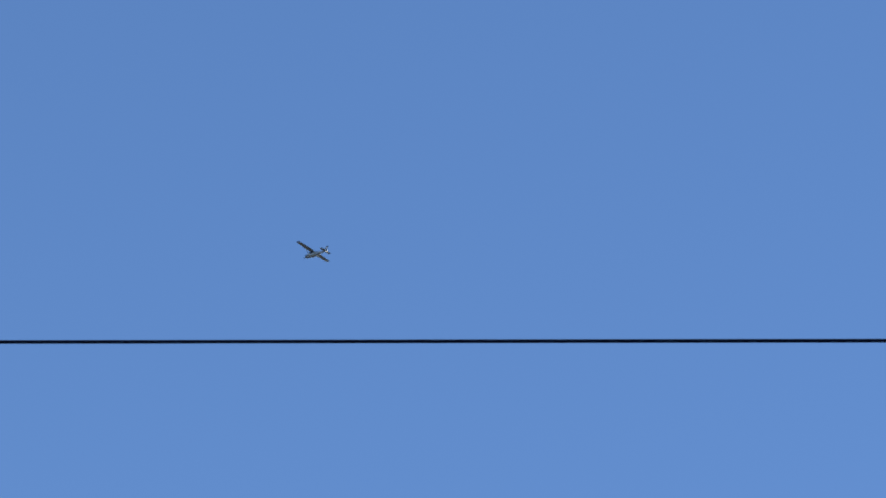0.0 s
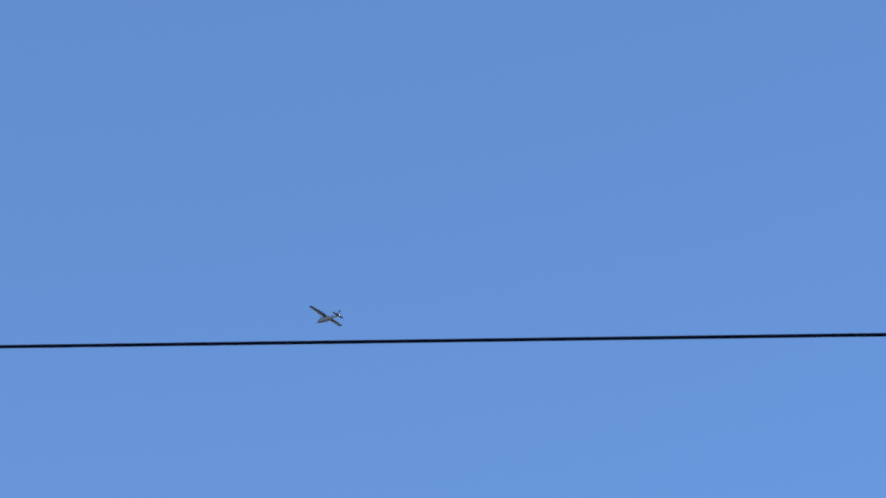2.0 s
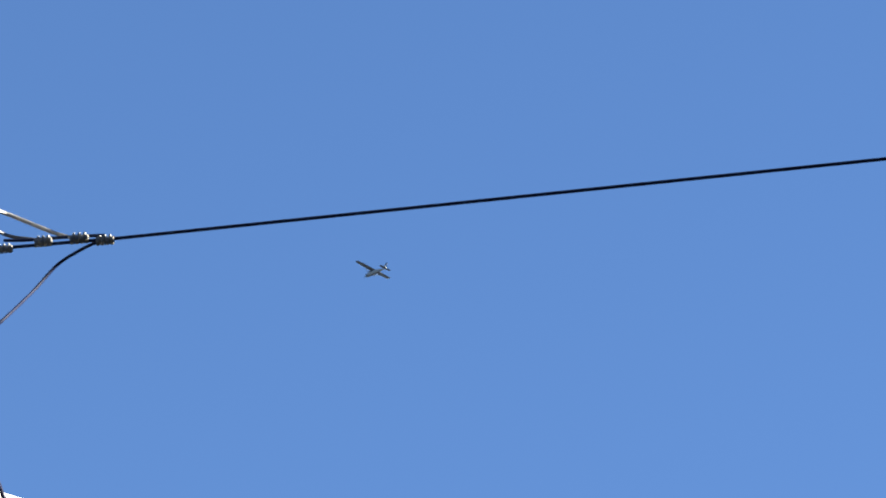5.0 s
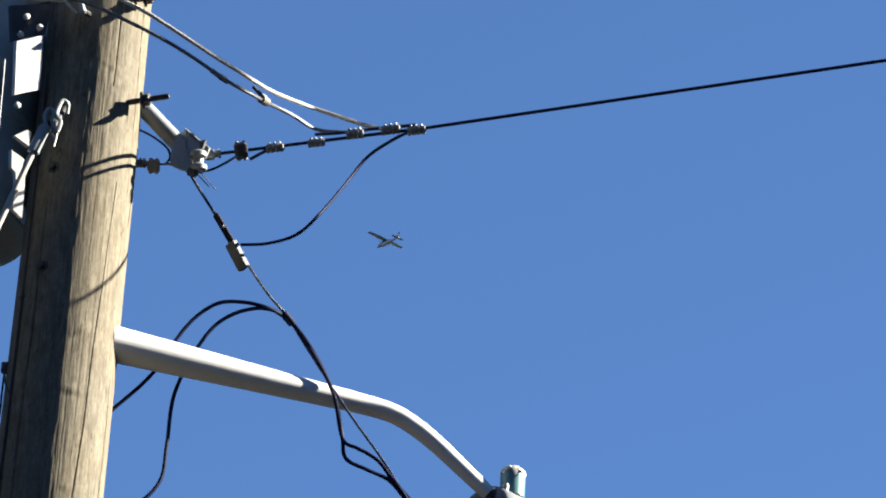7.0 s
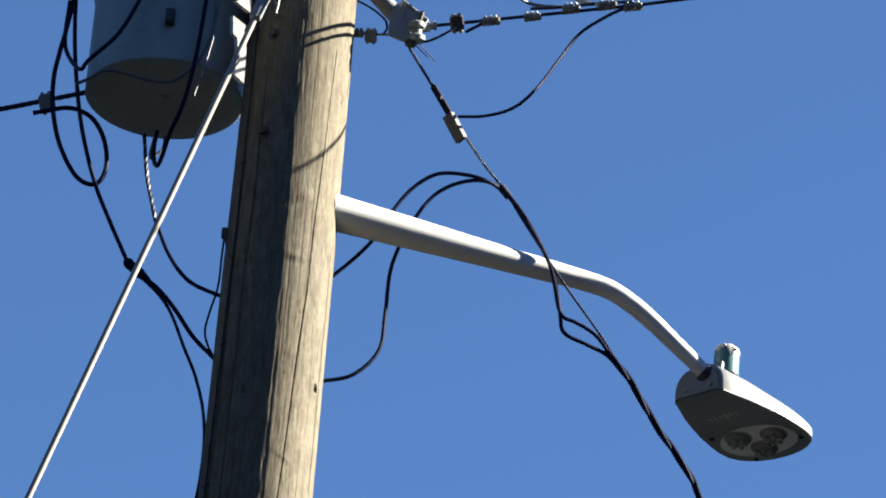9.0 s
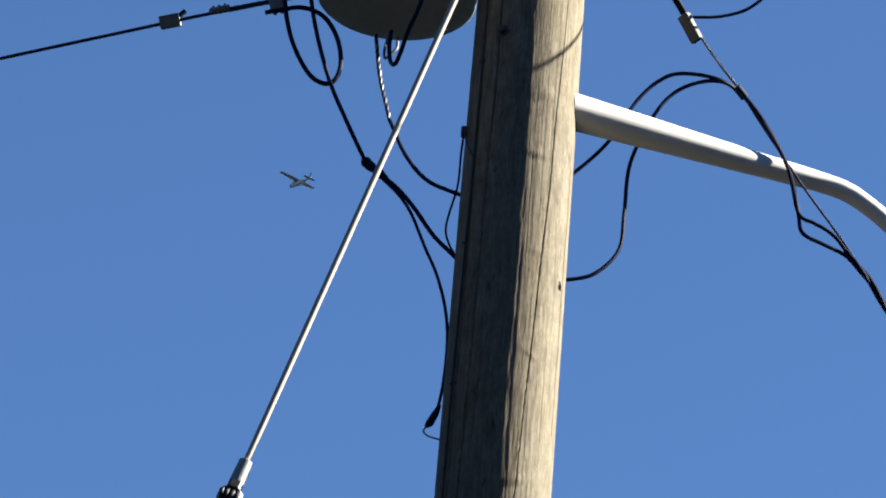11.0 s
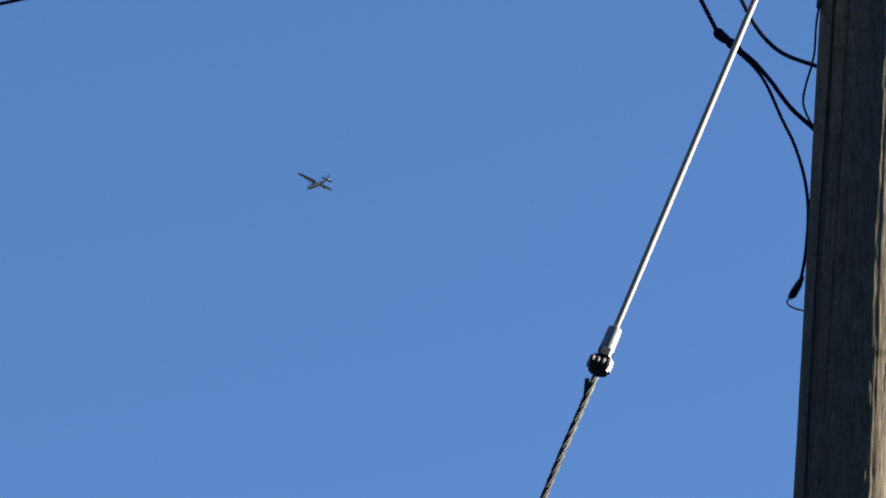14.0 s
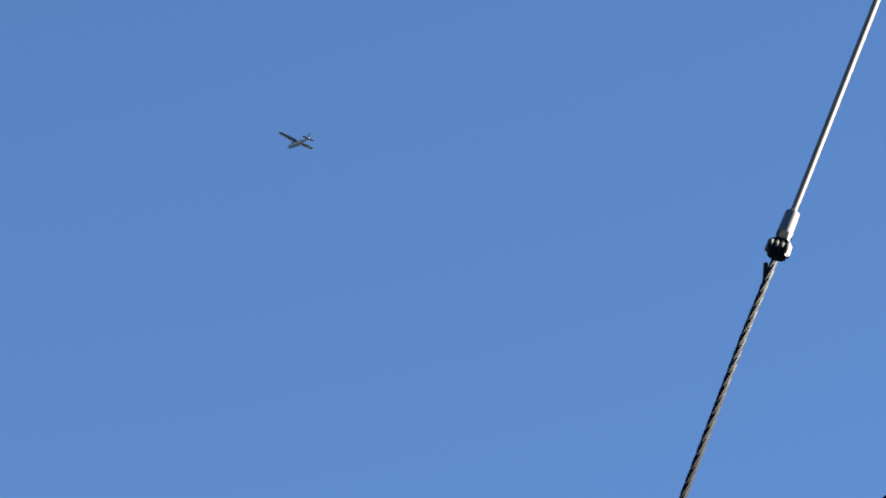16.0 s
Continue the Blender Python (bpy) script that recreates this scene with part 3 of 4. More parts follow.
# ---- street lamp ----
def street_lamp():
    lamp = thing("street_lamp", (0.145, 0.000, 9.529), "grey street lamp on a tapered aluminium arm bolted to timber", "street lamp")
    root, bend0 = Vector((0.125, 0.000, 9.537)), Vector((0.823, 0.300, 9.528))
    k1, k2, k3 = (0.909, 0.328, 9.515), (0.974, 0.349, 9.484), (1.032, 0.367, 9.444)
    tip = Vector((1.195, 0.420, 9.311))
    line = [root, root.lerp(bend0, 0.25), root.lerp(bend0, 0.5), root.lerp(bend0, 0.75), bend0, Vector(k1), Vector(k2), Vector(k3), mid(k3, tip), tip]
    radii = [0.0520, 0.0465, 0.0400, 0.0340, 0.0290, 0.0275, 0.0265, 0.0255, 0.0235, 0.0215]
    smooth, rs = curve(line), []
    for i in range(len(smooth)):
        f = i / 8
        a = min(int(f), len(radii) - 2)
        rs.append(radii[a] + (radii[a + 1] - radii[a]) * (f - a))
    part("arm", Geo().tube(smooth, rs, 32), ALU, lamp, "satin tapered aluminium arm")
    # head: u runs out along the lamp, v across
    u, v, up = Vector((0.585, 0.811, 0)), Vector((0.811, -0.585, 0)), Vector((0, 0, 1))
    o = Vector((1.177, 0.426, 9.254))

    def at(a, b, h=0.0):
        return o + u * a + v * b + up * h

    # stations: (along, half width, height of the crown)
    shape = [(-0.006, 0.076, 0.084), (0.002, 0.084, 0.090), (0.04, 0.096, 0.088), (0.09, 0.114, 0.080), (0.15, 0.130, 0.071), (0.21, 0.142, 0.062), (0.27, 0.149, 0.054), (0.32, 0.150, 0.047), (0.36, 0.143, 0.041), (0.385, 0.126, 0.036), (0.405, 0.100, 0.031), (0.419, 0.070, 0.027), (0.426, 0.038, 0.023), (0.429, 0.010, 0.020)]
    rings = []
    for a, w, h in shape:
        side = [(1.0, 0.0), (0.995, 0.25), (0.975, 0.42), (0.93, 0.56), (0.84, 0.70), (0.62, 0.87), (0.30, 0.97), (0.0, 1.0)]
        half = [(w * s, h * q) for s, q in side]
        ring = [at(a, b, c) for b, c in half] + [at(a, -b, c) for b, c in reversed(half[:-1])]
        ring += [at(a, -w, -0.006), at(a, w, -0.006)]
        rings.append(ring)
    part("housing", Geo().ring_skin(rings), LAMP_GREY, lamp, "pale grey painted teardrop housing", 62)
    rim = [at(a, w * 0.992, -0.0055) for a, w, h in shape[1:]] + [at(a, -w * 0.992, -0.0055) for a, w, h in reversed(shape[1:])]
    part("underside", Geo().plate(rim, (0, 0, -0.005)), LAMP_DARK, lamp, "dark grey flat underside")
    inward = (tip - Vector(k3)).normalized()
    part("collar", Geo().lathe(tip - inward * 0.012, inward, [(0, 0.022), (0.001, 0.030), (0.02, 0.031), (0.022, 0.022)], 20), BLACK_STEEL, lamp, "dark arm collar")
    back = [at(-0.0065, b, h) for b, h in ((-0.072, -0.005), (0.072, -0.005), (0.068, 0.040), (0.050, 0.058), (0.022, 0.072), (-0.022, 0.072), (-0.050, 0.058), (-0.068, 0.040))]
    part("end_plate", Geo().plate(back, u * -0.0025), LAMP_GREY, lamp)
    for a, b, h in ((-0.011, 0.045, 0.012), (-0.011, -0.040, 0.012)):
        part("screw", Geo().lathe(at(a, b, h), -u, [(0, 0.007), (0.005, 0.007), (0.006, 0.003)], 8), GALV, lamp)
    for a, b in ((0.235, -0.116), (0.40, -0.075), (0.345, 0.115)):
        part("screw", Geo().lathe(at(a, b, -0.0115), -up, [(0, 0.007), (0.004, 0.007), (0.005, 0.003)], 8), BLACK_STEEL, lamp)
    oval = [at(0.303 + 0.086 * math.cos(t), 0.120 * math.sin(t), -0.0115) for t in [2 * math.pi * i / 40 for i in range(40)]]
    plate = part("lens_plate", Geo().plate(oval, (0, 0, -0.004)), LENS_PLATE, lamp, "pale oval lens plate")
    for a, b in ((0.258, -0.042), (0.284, 0.062), (0.342, -0.008)):
        part("lens_ring", Geo().lathe(at(a, b, -0.0155), -up, [(0, 0.040), (0.003, 0.040), (0.005, 0.036)], 24), LAMP_DARK, plate)
        part("lens", Geo().lathe(at(a, b, -0.0200), -up, [(0, 0.036), (0.004, 0.036), (0.009, 0.032), (0.013, 0.020), (0.015, 0.009), (0.0155, 0.001)], 24), LENS, plate, "round smoked lens")
        for k in range(6):
            t = math.pi * k / 3 + a * 20
            d = u * math.cos(t) + v * math.sin(t)
            part("lens_facet", Geo().block(at(a, b, -0.0335) + d * 0.019, d, up, (0.020, 0.011, 0.016), 0.35), LENS_FACET, plate)
    for i in range(6):
        part("print_bar", Geo().block(at(0.132 + 0.004 * (i % 2), -0.050 + i * 0.017, -0.0118), v, up, (0.010, 0.016 + 0.008 * (i % 2), 0.0016), 0.1), PRINT, lamp)
    for b in (0.066, 0.048):
        part("prong", Geo().block(at(0.012, b, 0.070), up, u, (0.036, 0.006, 0.008), 0.2), CELL_WHITE, lamp)
    c0 = at(0.052, 0.052, 0.052)
    cell = part("photocell", Geo().lathe(c0, up, [(0, 0.028), (0.010, 0.028), (0.012, 0.036), (0.078, 0.036), (0.090, 0.033), (0.094, 0.026), (0.095, 0.001)], 24), CELL_BLUE, lamp, "teal plastic photocell")
    cap = Geo()
    rings = []
    for k, (h, r) in enumerate(((0.080, 0.0372), (0.086, 0.0375), (0.094, 0.035), (0.102, 0.026), (0.107, 0.012), (0.108, 0.002))):
        ring = []
        for i in range(24):
            t = 2 * math.pi * i / 24
            wob = noise.noise(Vector((math.cos(t) * 2, math.sin(t) * 2, k)))
            ring.append(c0 + Vector((math.cos(t) * r, math.sin(t) * r, h + (0.030 if k == 0 else 0.004) * wob)))
        rings.append(ring)
    part("cap", cap.ring_skin(rings), CELL_WHITE, cell, "white chalky weathered cap")
    return lamp


street_lamp()


# ---- transformer ----
def transformer():
    cx, cy, zb, r = -0.383, 0.12, 9.938, 0.226
    tr = thing("transformer", (cx, cy, zb), "grey enamelled pole transformer tank with hanging leads", "transformer")
    part("tank", Geo().lathe((cx, cy, zb), (0, 0, 1), [(0.0, r - 0.004), (0.004, r), (0.30, r), (0.305, r + 0.004), (0.325, r + 0.004), (0.33, r), (0.74, r), (0.745, r + 0.012), (0.775, r + 0.012), (0.80, r - 0.02), (0.84, r * 0.6), (0.86, 0.01)], 72), TANK, tr, "blue-grey enamelled steel tank")
    part("tank_base", Geo().lathe((cx, cy, zb + 0.006), (0, 0, -1), [(0, r - 0.010), (0.004, r - 0.012), (0.006, r * 0.85), (0.0075, r * 0.4), (0.008, 0.002)], 72), TANK_BASE, tr, "grey enamelled tank bottom")
    part("drain_plug", Geo().lathe((cx + 0.005, cy - 0.02, zb - 0.002), (0, 0, -1), [(0, 0.014), (0.004, 0.014), (0.005, 0.008), (0.009, 0.007)], 8), TANK_BASE, tr)
    part("ground_lug", Geo().block((cx + 0.02, cy - r - 0.006, zb + 0.135), (0, 0, 1), (0, -1, 0), (0.05, 0.026, 0.02), 0.3), BLACK_STEEL, tr)
    part("lug_bolt", Geo().lathe((cx + 0.02, cy - r - 0.012, zb + 0.118), (0, -1, 0), [(0, 0.009), (0.012, 0.009), (0.014, 0.005)], 6), COPPER, tr)
    # hanger: a channel between tank and pole
    hang = part("hanger", Geo().block((cx + 0.197, 0.105, zb + 0.36), (0, 0, 1), (0.3, 1, 0), (0.62, 0.085, 0.008), 0.1), GALV, tr, "galvanised steel hanger plate")
    part("hanger_web", Geo().block((cx + 0.237, 0.095, zb + 0.36), (0, 0, 1), (1, 0.3, 0), (0.56, 0.07, 0.008), 0.1), GALV, hang)
    for h in (0.08, 0.22, 0.47, 0.60):
        part("hanger_bolt", Geo().lathe((cx + 0.195, 0.101, zb + h), (0.3, -1, 0), [(0, 0.013), (0.010, 0.013), (0.012, 0.008)], 6), GALV, hang)
    # pale pieces outlined as the sunlit patches of one long hanger plate
    side = Vector((-0.010, 0.006, 0))
    for outline in ([(-0.174, -0.189, 10.088), (-0.143, -0.173, 10.117), (-0.132, -0.168, 10.113), (-0.133, -0.171, 10.065)], [(-0.177, -0.192, 10.039), (-0.141, -0.177, 10.018), (-0.145, -0.179, 9.988), (-0.160, -0.187, 9.971), (-0.172, -0.192, 9.980)], [(-0.160, -0.187, 9.971), (-0.137, -0.175, 10.001), (-0.132, -0.176, 9.933), (-0.129, -0.179, 9.828), (-0.155, -0.190, 9.848), (-0.156, -0.189, 9.873), (-0.148, -0.185, 9.890), (-0.151, -0.186, 9.906)]):
        part("sunlit_plate_patch", Geo().plate(outline, side), PALE_PLATE, tr, "pale steel piece shaped as a sunlit patch of the hanger plate")
    # the upper lit patch of that plate, again built as its own piece
    upper = [(-0.197, -0.205, 10.392), (-0.166, -0.187, 10.415), (-0.129, -0.166, 10.435), (-0.124, -0.166, 10.347), (-0.123, -0.166, 10.253), (-0.140, -0.175, 10.245), (-0.185, -0.205, 10.212)]
    part("sunlit_plate_patch", Geo().plate(upper, side), PALE_PLATE, tr, "pale steel piece shaped as a sunlit patch of the hanger plate")
    part("hanger_flange", Geo().plate([(-0.229, -0.180, 10.524), (-0.115, -0.165, 10.541), (-0.125, -0.165, 10.438), (-0.213, -0.180, 10.403)], side), BLACK_STEEL, tr, "dark steel hanger flange")
    for p in ((-0.180, -0.190, 10.481), (-0.139, -0.188, 10.448), (-0.191, -0.190, 10.420), (-0.177, -0.190, 10.186)):
        part("hanger_bolt", Geo().lathe(p, (0.5, -0.8, -0.2), [(-0.004, 0.009), (0.006, 0.009), (0.008, 0.005)], 10), PALE_PLATE, tr)
    for h in (0.20, 0.60):
        part("support_lug", Geo().block((cx + 0.17, 0.11, zb + h), (1, 0, 0), (0, 0, 1), (0.12, 0.05, 0.035), 0.2), BLACK_STEEL, tr)
    return tr


transformer()


def cable(label, pts, radius, mat=RUBBER, twist=False):
    c = thing("lead_cable", pts[0], label, "cable", "leads round the transformer")
    if twist:
        strands("strand", curve(pts), radius, len(mat), 0.05, mat, c)
    else:
        part("sheath", Geo().tube(curve(pts), radius, 10), mat, c)
    return c


cable("thick black lead hanging in front of the tank", [(-0.379, -0.135, 10.362), (-0.426, -0.135, 10.190), (-0.457, -0.135, 10.095), (-0.503, -0.135, 9.991), (-0.574, -0.135, 9.905), (-0.595, -0.135, 9.873), (-0.657, 0.050, 10.020), (-0.677, 0.060, 10.088), (-0.678, 0.075, 10.222)], 0.0062)
cable("thin grey lead curving under the tank", [(-0.602, -0.135, 9.824), (-0.566, -0.135, 9.845), (-0.524, -0.135, 9.873), (-0.461, -0.135, 9.866), (-0.397, -0.135, 9.848), (-0.334, -0.135, 9.850), (-0.282, -0.135, 9.900), (-0.250, -0.135, 9.962), (-0.235, -0.135, 10.075), (-0.240, -0.135, 10.226)], 0.0046, STRAND)
cable("black lead running down to the tank drain", [(-0.261, -0.135, 10.187), (-0.271, -0.135, 9.998), (-0.281, -0.135, 9.885), (-0.298, -0.135, 9.773), (-0.327, -0.110, 9.698), (-0.345, -0.070, 9.654), (-0.361, -0.030, 9.637), (-0.378, 0.020, 9.676), (-0.387, 0.050, 9.742), (-0.387, 0.080, 9.809)], 0.0062)
cable("pale bare lead beside the tank", [(-0.220, -0.235, 10.308), (-0.216, -0.235, 10.139), (-0.215, -0.235, 10.055), (-0.219, -0.235, 9.963), (-0.234, -0.235, 9.861), (-0.250, -0.235, 9.787), (-0.258, -0.235, 9.746)], 0.0032, STRAND)
cable("grey lug wire under the tank", [(-0.399, 0.130, 9.816), (-0.405, 0.125, 9.770), (-0.400, 0.120, 9.743), (-0.386, 0.120, 9.759), (-0.371, 0.125, 9.781), (-0.371, 0.140, 9.828)], 0.0040, STRAND)
cable("black lead coiled in a loop beside the tank", [(-0.659, 0.100, 10.355), (-0.680, 0.100, 10.161), (-0.693, 0.100, 10.065), (-0.701, 0.100, 9.979), (-0.692, 0.100, 9.876), (-0.662, 0.100, 9.766), (-0.611, 0.100, 9.671), (-0.565, 0.100, 9.639), (-0.533, 0.100, 9.654), (-0.522, 0.100, 9.710), (-0.537, 0.105, 9.786), (-0.570, 0.110, 9.849), (-0.611, 0.115, 9.883), (-0.657, 0.120, 9.895), (-0.704, 0.123, 9.886), (-0.751, 0.125, 9.875)], 0.0068)
cable("smooth black lead falling from the tank to a joint", [(-0.668, 0.080, 10.303), (-0.653, 0.080, 10.112), (-0.632, 0.080, 9.962), (-0.599, 0.075, 9.801), (-0.547, 0.070, 9.634), (-0.490, 0.060, 9.504), (-0.428, 0.055, 9.377)], 0.0062, RUBBER)
two_tone = cable("black and white twisted lead from the tank to timber", [(-0.439, 0.214, 9.875), (-0.435, 0.210, 9.847), (-0.416, 0.200, 9.730), (-0.377, 0.180, 9.581)], 0.0060, (ROPE_PALE, RUBBER, STRAND, RUBBER), True)
part("sheath", Geo().tube(curve([(-0.377, 0.180, 9.581), (-0.320, 0.135, 9.443), (-0.251, 0.080, 9.335), (-0.159, 0.025, 9.266), (-0.137, 0.025, 9.260)]), 0.0060, 10), RUBBER, two_tone)
upper_branch = cable("black lead from the joint to timber", [(-0.381, 0.050, 9.329), (-0.328, 0.045, 9.284), (-0.277, 0.040, 9.222), (-0.218, 0.035, 9.137), (-0.157, 0.025, 9.072), (-0.137, 0.025, 9.048)], 0.0064)
lower_branch = cable("black lead from the joint down the timber side", [(-0.381, 0.050, 9.323), (-0.324, 0.045, 9.265), (-0.284, 0.040, 9.204), (-0.239, 0.035, 9.100), (-0.199, 0.025, 9.009), (-0.168, 0.020, 8.903), (-0.155, 0.015, 8.797), (-0.157, 0.015, 8.676), (-0.167, 0.015, 8.593), (-0.178, 0.015, 8.561)], 0.0046)
joint = thing("cable_joint", (-0.403, 0.050, 9.349), "lumpy black insulated joint where two leads meet", "cable joint")
part("sleeve", Geo().tube(curve([(-0.431, 0.055, 9.379), (-0.414, 0.055, 9.360), (-0.394, 0.050, 9.342), (-0.375, 0.050, 9.326), (-0.358, 0.050, 9.314)]), [0.007, 0.010, 0.013, 0.0145, 0.015, 0.0155, 0.015, 0.0145, 0.014, 0.014, 0.0145, 0.014, 0.0135, 0.013, 0.012, 0.011, 0.012, 0.013, 0.014, 0.0145, 0.0145, 0.014, 0.013, 0.0125, 0.012, 0.011, 0.010, 0.0095, 0.009, 0.0085, 0.008, 0.007, 0.006], 12), RUBBER, joint)
clip = thing("cable_lug", (-0.182, 0.015, 8.568), "black crimped lug with a bare wire hook", "cable lug")
part("lug", Geo().tube([(-0.161, 0.015, 8.607), (-0.172, 0.015, 8.579), (-0.185, 0.015, 8.550), (-0.193, 0.015, 8.540)], [0.005, 0.010, 0.011, 0.006], 12), RUBBER, clip)
part("hook_wire", Geo().tube(curve([(-0.192, 0.015, 8.543), (-0.199, 0.015, 8.526), (-0.186, 0.015, 8.513), (-0.164, 0.015, 8.506), (-0.146, 0.010, 8.499)]), 0.0028, 8), ROPE_PALE, clip)
bond = thing("bonding_wire", (-0.155, 0.000, 9.453), "thin black wire looping out from timber under a cleat", "cable")
part("sheath", Geo().tube(curve([(-0.153, -0.030, 9.435), (-0.159, 0.000, 9.381), (-0.161, 0.005, 9.284), (-0.178, 0.005, 9.194), (-0.184, 0.005, 9.140), (-0.172, 0.005, 9.097), (-0.152, 0.010, 9.064)]), 0.0032, 8), RUBBER, bond)
part("cleat", Geo().block((-0.152, -0.040, 9.426), (0, 0, 1), (-1, 0, 0), (0.030, 0.020, 0.020), 0.3), BLACK_STEEL, bond)
part("tail", Geo().tube(curve([(-0.150, -0.050, 9.411), (-0.137, -0.090, 9.352), (-0.118, -0.110, 9.306)]), 0.0026, 6), COPPER, bond)


# ---- span wire leaving to the left ----
L0, L1 = Vector((-0.601, 0.190, 9.995)), Vector((-0.857, 0.240, 9.951))
left = thing("overhead_wire", L0, "dark overhead wire with armour sleeve and clamps", "overhead wire")
L2 = Vector((-1.962, 0.400, 9.699))
strands("armour_rod", [L0, L1, Vector((-0.913, 0.250, 9.943))], 0.0078, 4, 0.09, SPAN, left)
part("conductor", Geo().tube([L1, Vector((-1.000, 0.260, 9.919)), L2, L2 + (L2 - L1) * 12], 0.0050, 10), SPAN, left)
ldir = L1 - L0
split_clamp((-0.728, 0.215, 9.963), ldir, (0.042, 0.036, 0.052), left, GALV)
connector((-0.893, 0.245, 9.949), ldir, (0.060, 0.022), left)
part("clamp", Geo().block((-1.033, 0.265, 9.914), ldir, (0, -0.4, 1), (0.058, 0.028, 0.036), 0.15), CLAMP, left, "squat grey line clamp")
part("wire_tail", Geo().tube([(-1.017, 0.262, 9.919), (-0.993, 0.260, 9.948)], 0.0075, 8), RUBBER, left)


# ---- guy with fibreglass insulator ----
G0, G1 = Vector((-0.103, -0.205, 10.064)), Vector((-0.640, -0.250, 8.274))
gd = (G1 - G0).normalized()
guy = thing("guy_wire", G0, "pale fibreglass guy rod with galvanised fittings and twisted strand", "guy wire")
part("rod", Geo().tube([G0, mid(G0, G1), G1], 0.0088, 14), ROD, guy, "cream fibreglass rod")
part("top_fitting", Geo().lathe(G0 - gd * 0.05, gd, [(0, 0.012), (0.006, 0.017), (0.09, 0.017), (0.094, 0.011)], 16), GALV, guy)
for line in ([(-0.080, -0.205, 10.093), (-0.093, -0.205, 10.145), (-0.082, -0.205, 10.169), (-0.067, -0.205, 10.157), (-0.070, -0.205, 10.127), (-0.058, -0.205, 10.101)], [(-0.052, -0.210, 10.091), (-0.046, -0.210, 10.125), (-0.059, -0.210, 10.148), (-0.056, -0.205, 10.176), (-0.049, -0.200, 10.199), (-0.034, -0.190, 10.197), (-0.035, -0.180, 10.169)]):
    part("top_clevis", Geo().tube(curve(line), 0.0062, 8), GALV, guy, "bent pale clevis strap")
part("clevis_pin", Geo().tube([(-0.094, -0.200, 10.133), (-0.064, -0.200, 10.119), (-0.048, -0.170, 10.186), (-0.046, -0.130, 10.225)], 0.009, 10), BLACK_STEEL, guy)
part("cotter", Geo().tube(curve([(-0.066, -0.210, 10.087), (-0.056, -0.210, 10.069), (-0.057, -0.210, 10.043)]), 0.0028, 6), ROPE_PALE, guy)
part("cotter", Geo().tube(curve([(-0.052, -0.210, 10.088), (-0.053, -0.210, 10.069), (-0.057, -0.210, 10.043)]), 0.0028, 6), ROPE_PALE, guy)
part("lower_fitting", Geo().lathe(G1 - gd * 0.002, gd, [(0, 0.012), (0.004, 0.019), (0.075, 0.021), (0.078, 0.012)], 18), GALV, guy)
H0 = G1 + gd * 0.085
H1 = Vector((-0.680, -0.265, 8.132))
hd = (H1 - H0).normalized()
sidev = hd.cross(Vector((0, 1, 0.4))).normalized()
part("clevis_block", Geo().block(H0, hd, sidev, (0.036, 0.048, 0.036), 0.35), BLACK_STEEL, guy)
for s in (-0.025, 0.022):
    part("clevis_ear", Geo().lathe(mid(H0, H1, 0.35) + sidev * s - hd * 0.012, hd, [(0, 0.006), (0.004, 0.009), (0.036, 0.009), (0.040, 0.005)], 12), GALV, guy)
part("thimble", Geo().block(mid(H0, H1, 0.5), hd, sidev, (0.055, 0.03, 0.050), 0.4), BLACK_STEEL, guy)
for k, s in enumerate((-0.022, -0.008, 0.006, 0.020)):
    part("loop_strand", Geo().tube(curve([mid(H0, H1, 0.12) + sidev * s * 0.8, mid(H0, H1, 0.35) + sidev * s - Vector((0, 0.018, 0)), mid(H0, H1, 0.65) + sidev * s * 0.9 - Vector((0, 0.018, 0)), mid(H0, H1, 1.0) + sidev * s * 0.3]), 0.0062, 8), GRIP, guy)
H2 = Vector((-0.750, -0.290, 7.896))
H3 = Vector((-0.828, -0.320, 7.611))
strands("grip_strand", [mid(H0, H1, 0.2), H1, mid(H1, H2, 0.12), H2, H3, H3 + (H3 - H2) * 1.4], 0.0098, 4, 0.17, GRIP, guy, "twisted galvanised grip strands")
part("grip_tail", Geo().tube([(-0.703, -0.265, 8.116), mid(H1, H2, 0.35)], 0.006, 8), GRIP, guy)
gdown = (H3 - H2).normalized()
foot = H3 + gdown * (H3.z / -gdown.z)
part("strand", Geo().tube([H3, mid(H3, foot), foot], 0.0060, 8), STRAND, guy)


# ---- lower communications cable ----
low = thing("communication_cable", (-0.140, 0.000, 7.838), "black communication cable with a drop at the pole", "cable")
c0, c1 = Vector((-0.215, 0.030, 7.778)), Vector((-0.291, 0.060, 7.717))
part("sheath", Geo().tube([(-0.124, 0.000, 7.860), (-0.168, 0.015, 7.823), c0, c1, c1 + (c1 - c0) * 60], [0.012, 0.011, 0.0056, 0.0050, 0.0050], 10), RUBBER, low)
part("drop_loop", Geo().tube(curve([c0, (-0.226, 0.030, 7.755), (-0.227, 0.025, 7.707), (-0.201, 0.015, 7.649), (-0.146, 0.005, 7.624)]), 0.0040, 8), RUBBER, low)
part("closure", Geo().lathe((-0.202, 0.010, 7.750), (0.6, 0, -0.8), [(0, 0.012), (0.008, 0.021), (0.03, 0.022), (0.038, 0.014), (0.08, 0.012)], 14), RUBBER, low)


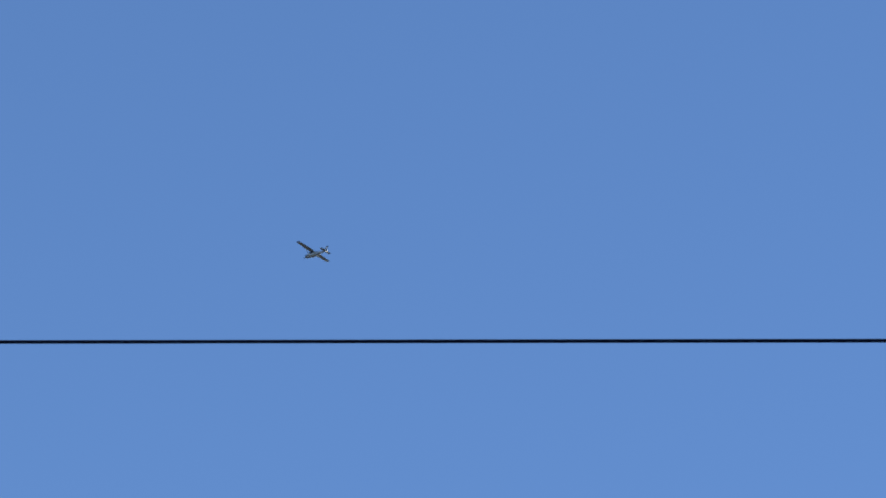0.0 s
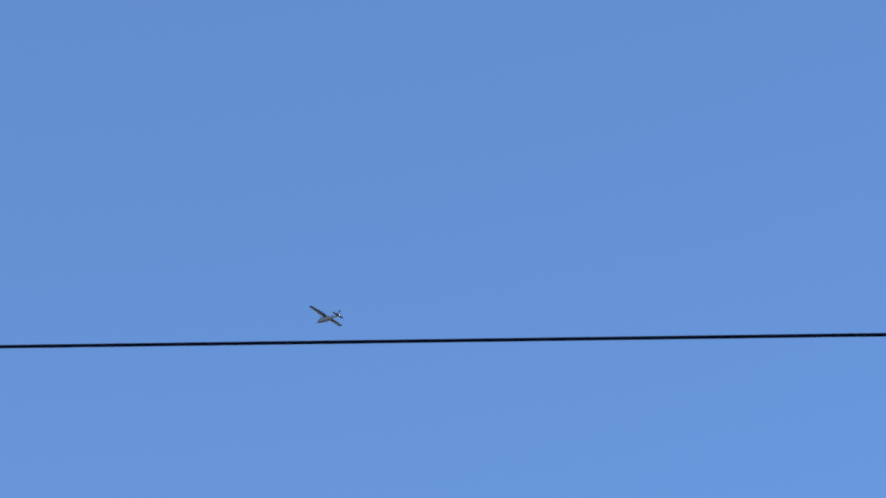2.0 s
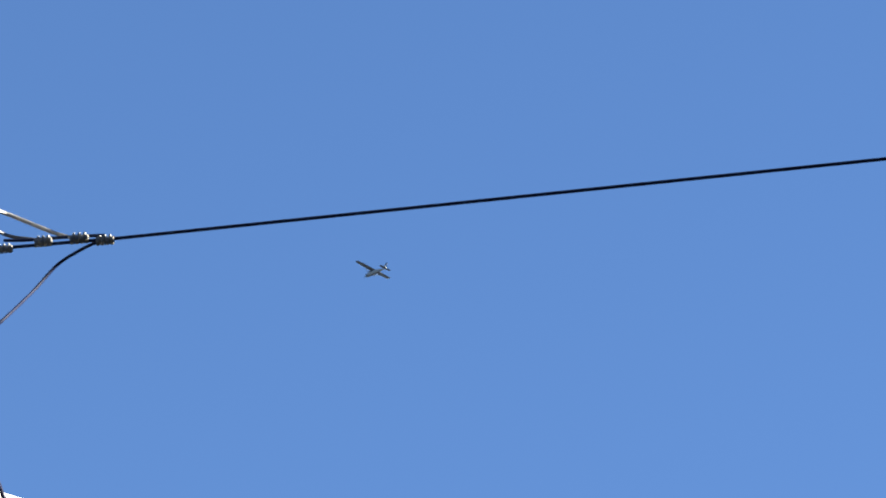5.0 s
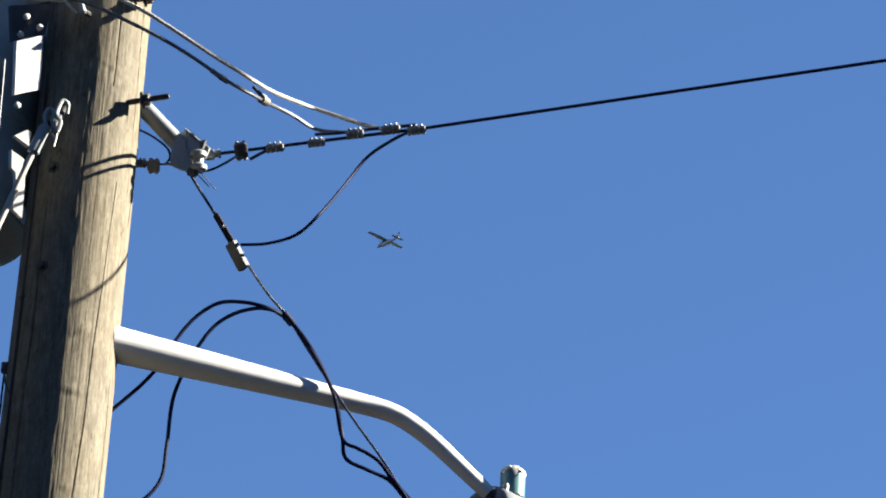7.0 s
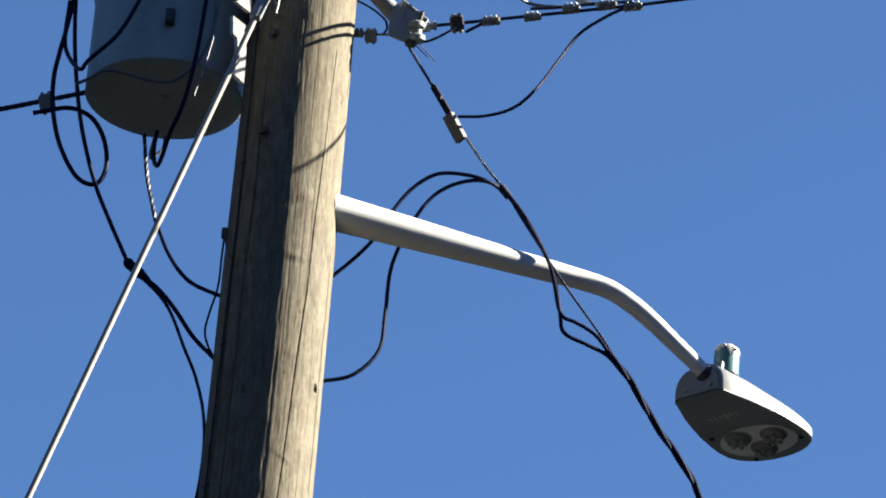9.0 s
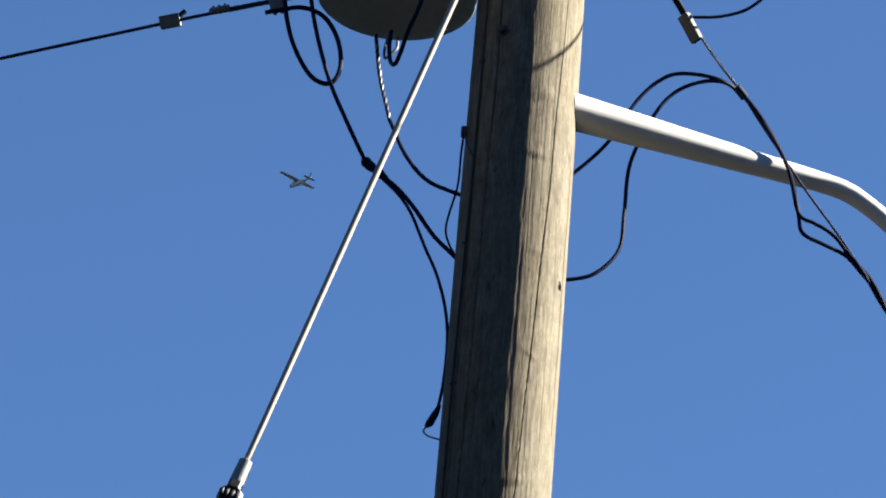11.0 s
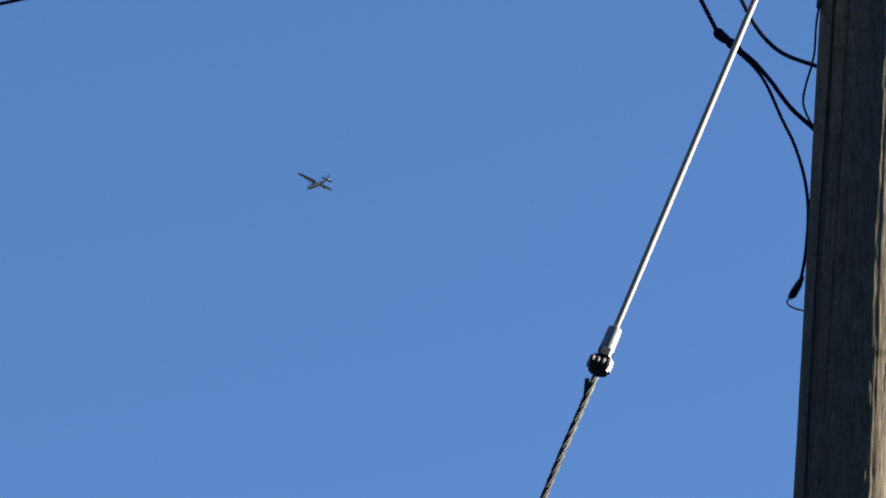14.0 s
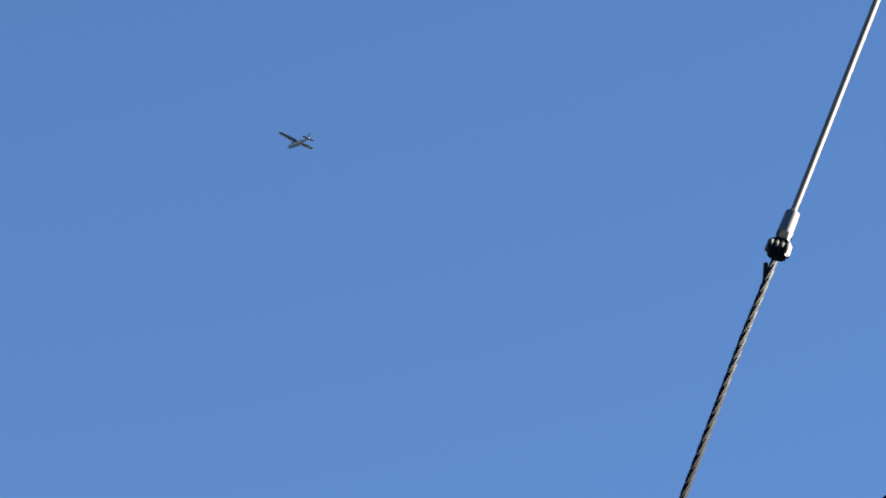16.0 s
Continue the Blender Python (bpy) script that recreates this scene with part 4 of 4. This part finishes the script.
# ---- distant aircraft ----
def aircraft():
    home = Vector((-103.6, 1160.9, 665.3))
    ac = thing("light_aircraft", (0, 0, 0), "small white high-wing propeller aircraft with dark nose, in flight", "aircraft")
    # built nose along +y, right wing along +x, wing at z 0.9
    def hull(stations, segs=20):
        rings = []
        for y, w, h, zc in stations:
            rings.append([(w * math.copysign(abs(math.cos(t)) ** 0.8, math.cos(t)), y, zc + h * math.copysign(abs(math.sin(t)) ** 0.8, math.sin(t))) for t in [2 * math.pi * i / segs for i in range(segs)]])
        return Geo().ring_skin(rings)

    def foil(pts):
        """(position, chord, thickness) along a surface; chord runs back along -y."""
        rings = []
        for (x, y, z), c, th, upright in pts:
            prof = [(0, 0), (0.06, 0.5), (0.3, 1.0), (0.65, 0.65), (1.0, 0.06), (0.65, -0.35), (0.3, -0.5), (0.06, -0.35)]
            rings.append([(x + (th * q if upright else 0), y - c * p, z + (0 if upright else th * q)) for p, q in prof])
        return Geo().ring_skin(rings)

    part("fuselage", hull([(1.25, 0.52, 0.52, 0.0), (0.6, 0.56, 0.62, 0.08), (0.0, 0.58, 0.72, 0.15), (-1.2, 0.56, 0.70, 0.15), (-2.2, 0.44, 0.50, 0.14), (-3.6, 0.27, 0.31, 0.16), (-5.0, 0.14, 0.20, 0.2), (-5.7, 0.05, 0.12, 0.24)]), PLANE_WHITE, ac)
    part("cowling", hull([(2.05, 0.20, 0.22, -0.06), (1.98, 0.40, 0.40, -0.06), (1.7, 0.49, 0.47, -0.04), (1.24, 0.525, 0.525, 0.0)]), PLANE_DARK, ac, "dark blue engine cowling")
    prop = part("propeller", Geo().block((0, 2.18, -0.04), (0.5, 0, 0.86), (0, 1, 0), (1.9, 0.14, 0.05), 0.4), PLANE_DARK, ac)
    part("spinner", Geo().lathe((0, 2.08, -0.04), (0, 1, 0), [(0, 0.16), (0.12, 0.14), (0.24, 0.08), (0.30, 0.01)], 14), PLANE_DARK, prop)
    part("windscreen", hull([(1.0, 0.44, 0.20, 0.50), (0.55, 0.50, 0.30, 0.56), (0.1, 0.53, 0.34, 0.58)]), GLASS_DARK, ac)
    for s in (1, -1):
        part("side_window", Geo().block((s * 0.545, -0.55, 0.42), (0, 1, 0), (0, 0, 1), (1.3, 0.06, 0.36), 0.3), GLASS_DARK, ac)
        tip = (s * 5.5, 0.28, 1.02)
        wing = part("wing", foil([((s * 0.0, 0.45, 0.88), 1.63, 0.20, False), ((s * 2.6, 0.45, 0.93), 1.63, 0.20, False), ((s * 5.3, 0.30, 1.0), 1.18, 0.13, False), ((s * 5.5, 0.18, 1.02), 0.9, 0.05, False)]), PLANE_WHITE, ac)
        part("wing_tip", foil([((s * 5.32, 0.31, 1.0), 1.2, 0.14, False), ((s * 5.56, 0.16, 1.04), 0.85, 0.05, False)]), PLANE_DARK, wing, "dark wing tip")
        part("strut", Geo().tube([(s * 0.5, 0.1, -0.35), (s * 2.6, 0.0, 0.88)], 0.05, 8), PLANE_WHITE, ac)
        part("tailplane", foil([((0, -4.5, 0.28), 1.1, 0.10, False), ((s * 1.7, -4.75, 0.28), 0.75, 0.06, False)]), PLANE_WHITE, ac)
    fin = part("fin", foil([((0, -3.9, 0.35), 1.7, 0.10, True), ((0, -4.55, 0.95), 1.2, 0.08, True), ((0, -5.05, 1.65), 0.75, 0.05, True)]), PLANE_WHITE, ac)
    part("rudder_tip", foil([((0, -4.85, 1.35), 0.98, 0.09, True), ((0, -5.08, 1.70), 0.75, 0.06, True)]), PLANE_DARK, fin, "dark rudder top")
    ac.matrix_basis = Matrix.Translation(home) @ pose(0, 0, 0, *PLANE_TURN) @ Matrix.Translation((0, 1.6, 0))
    return ac


PLANE_TURN = (5, 0, 43.6)
aircraft()
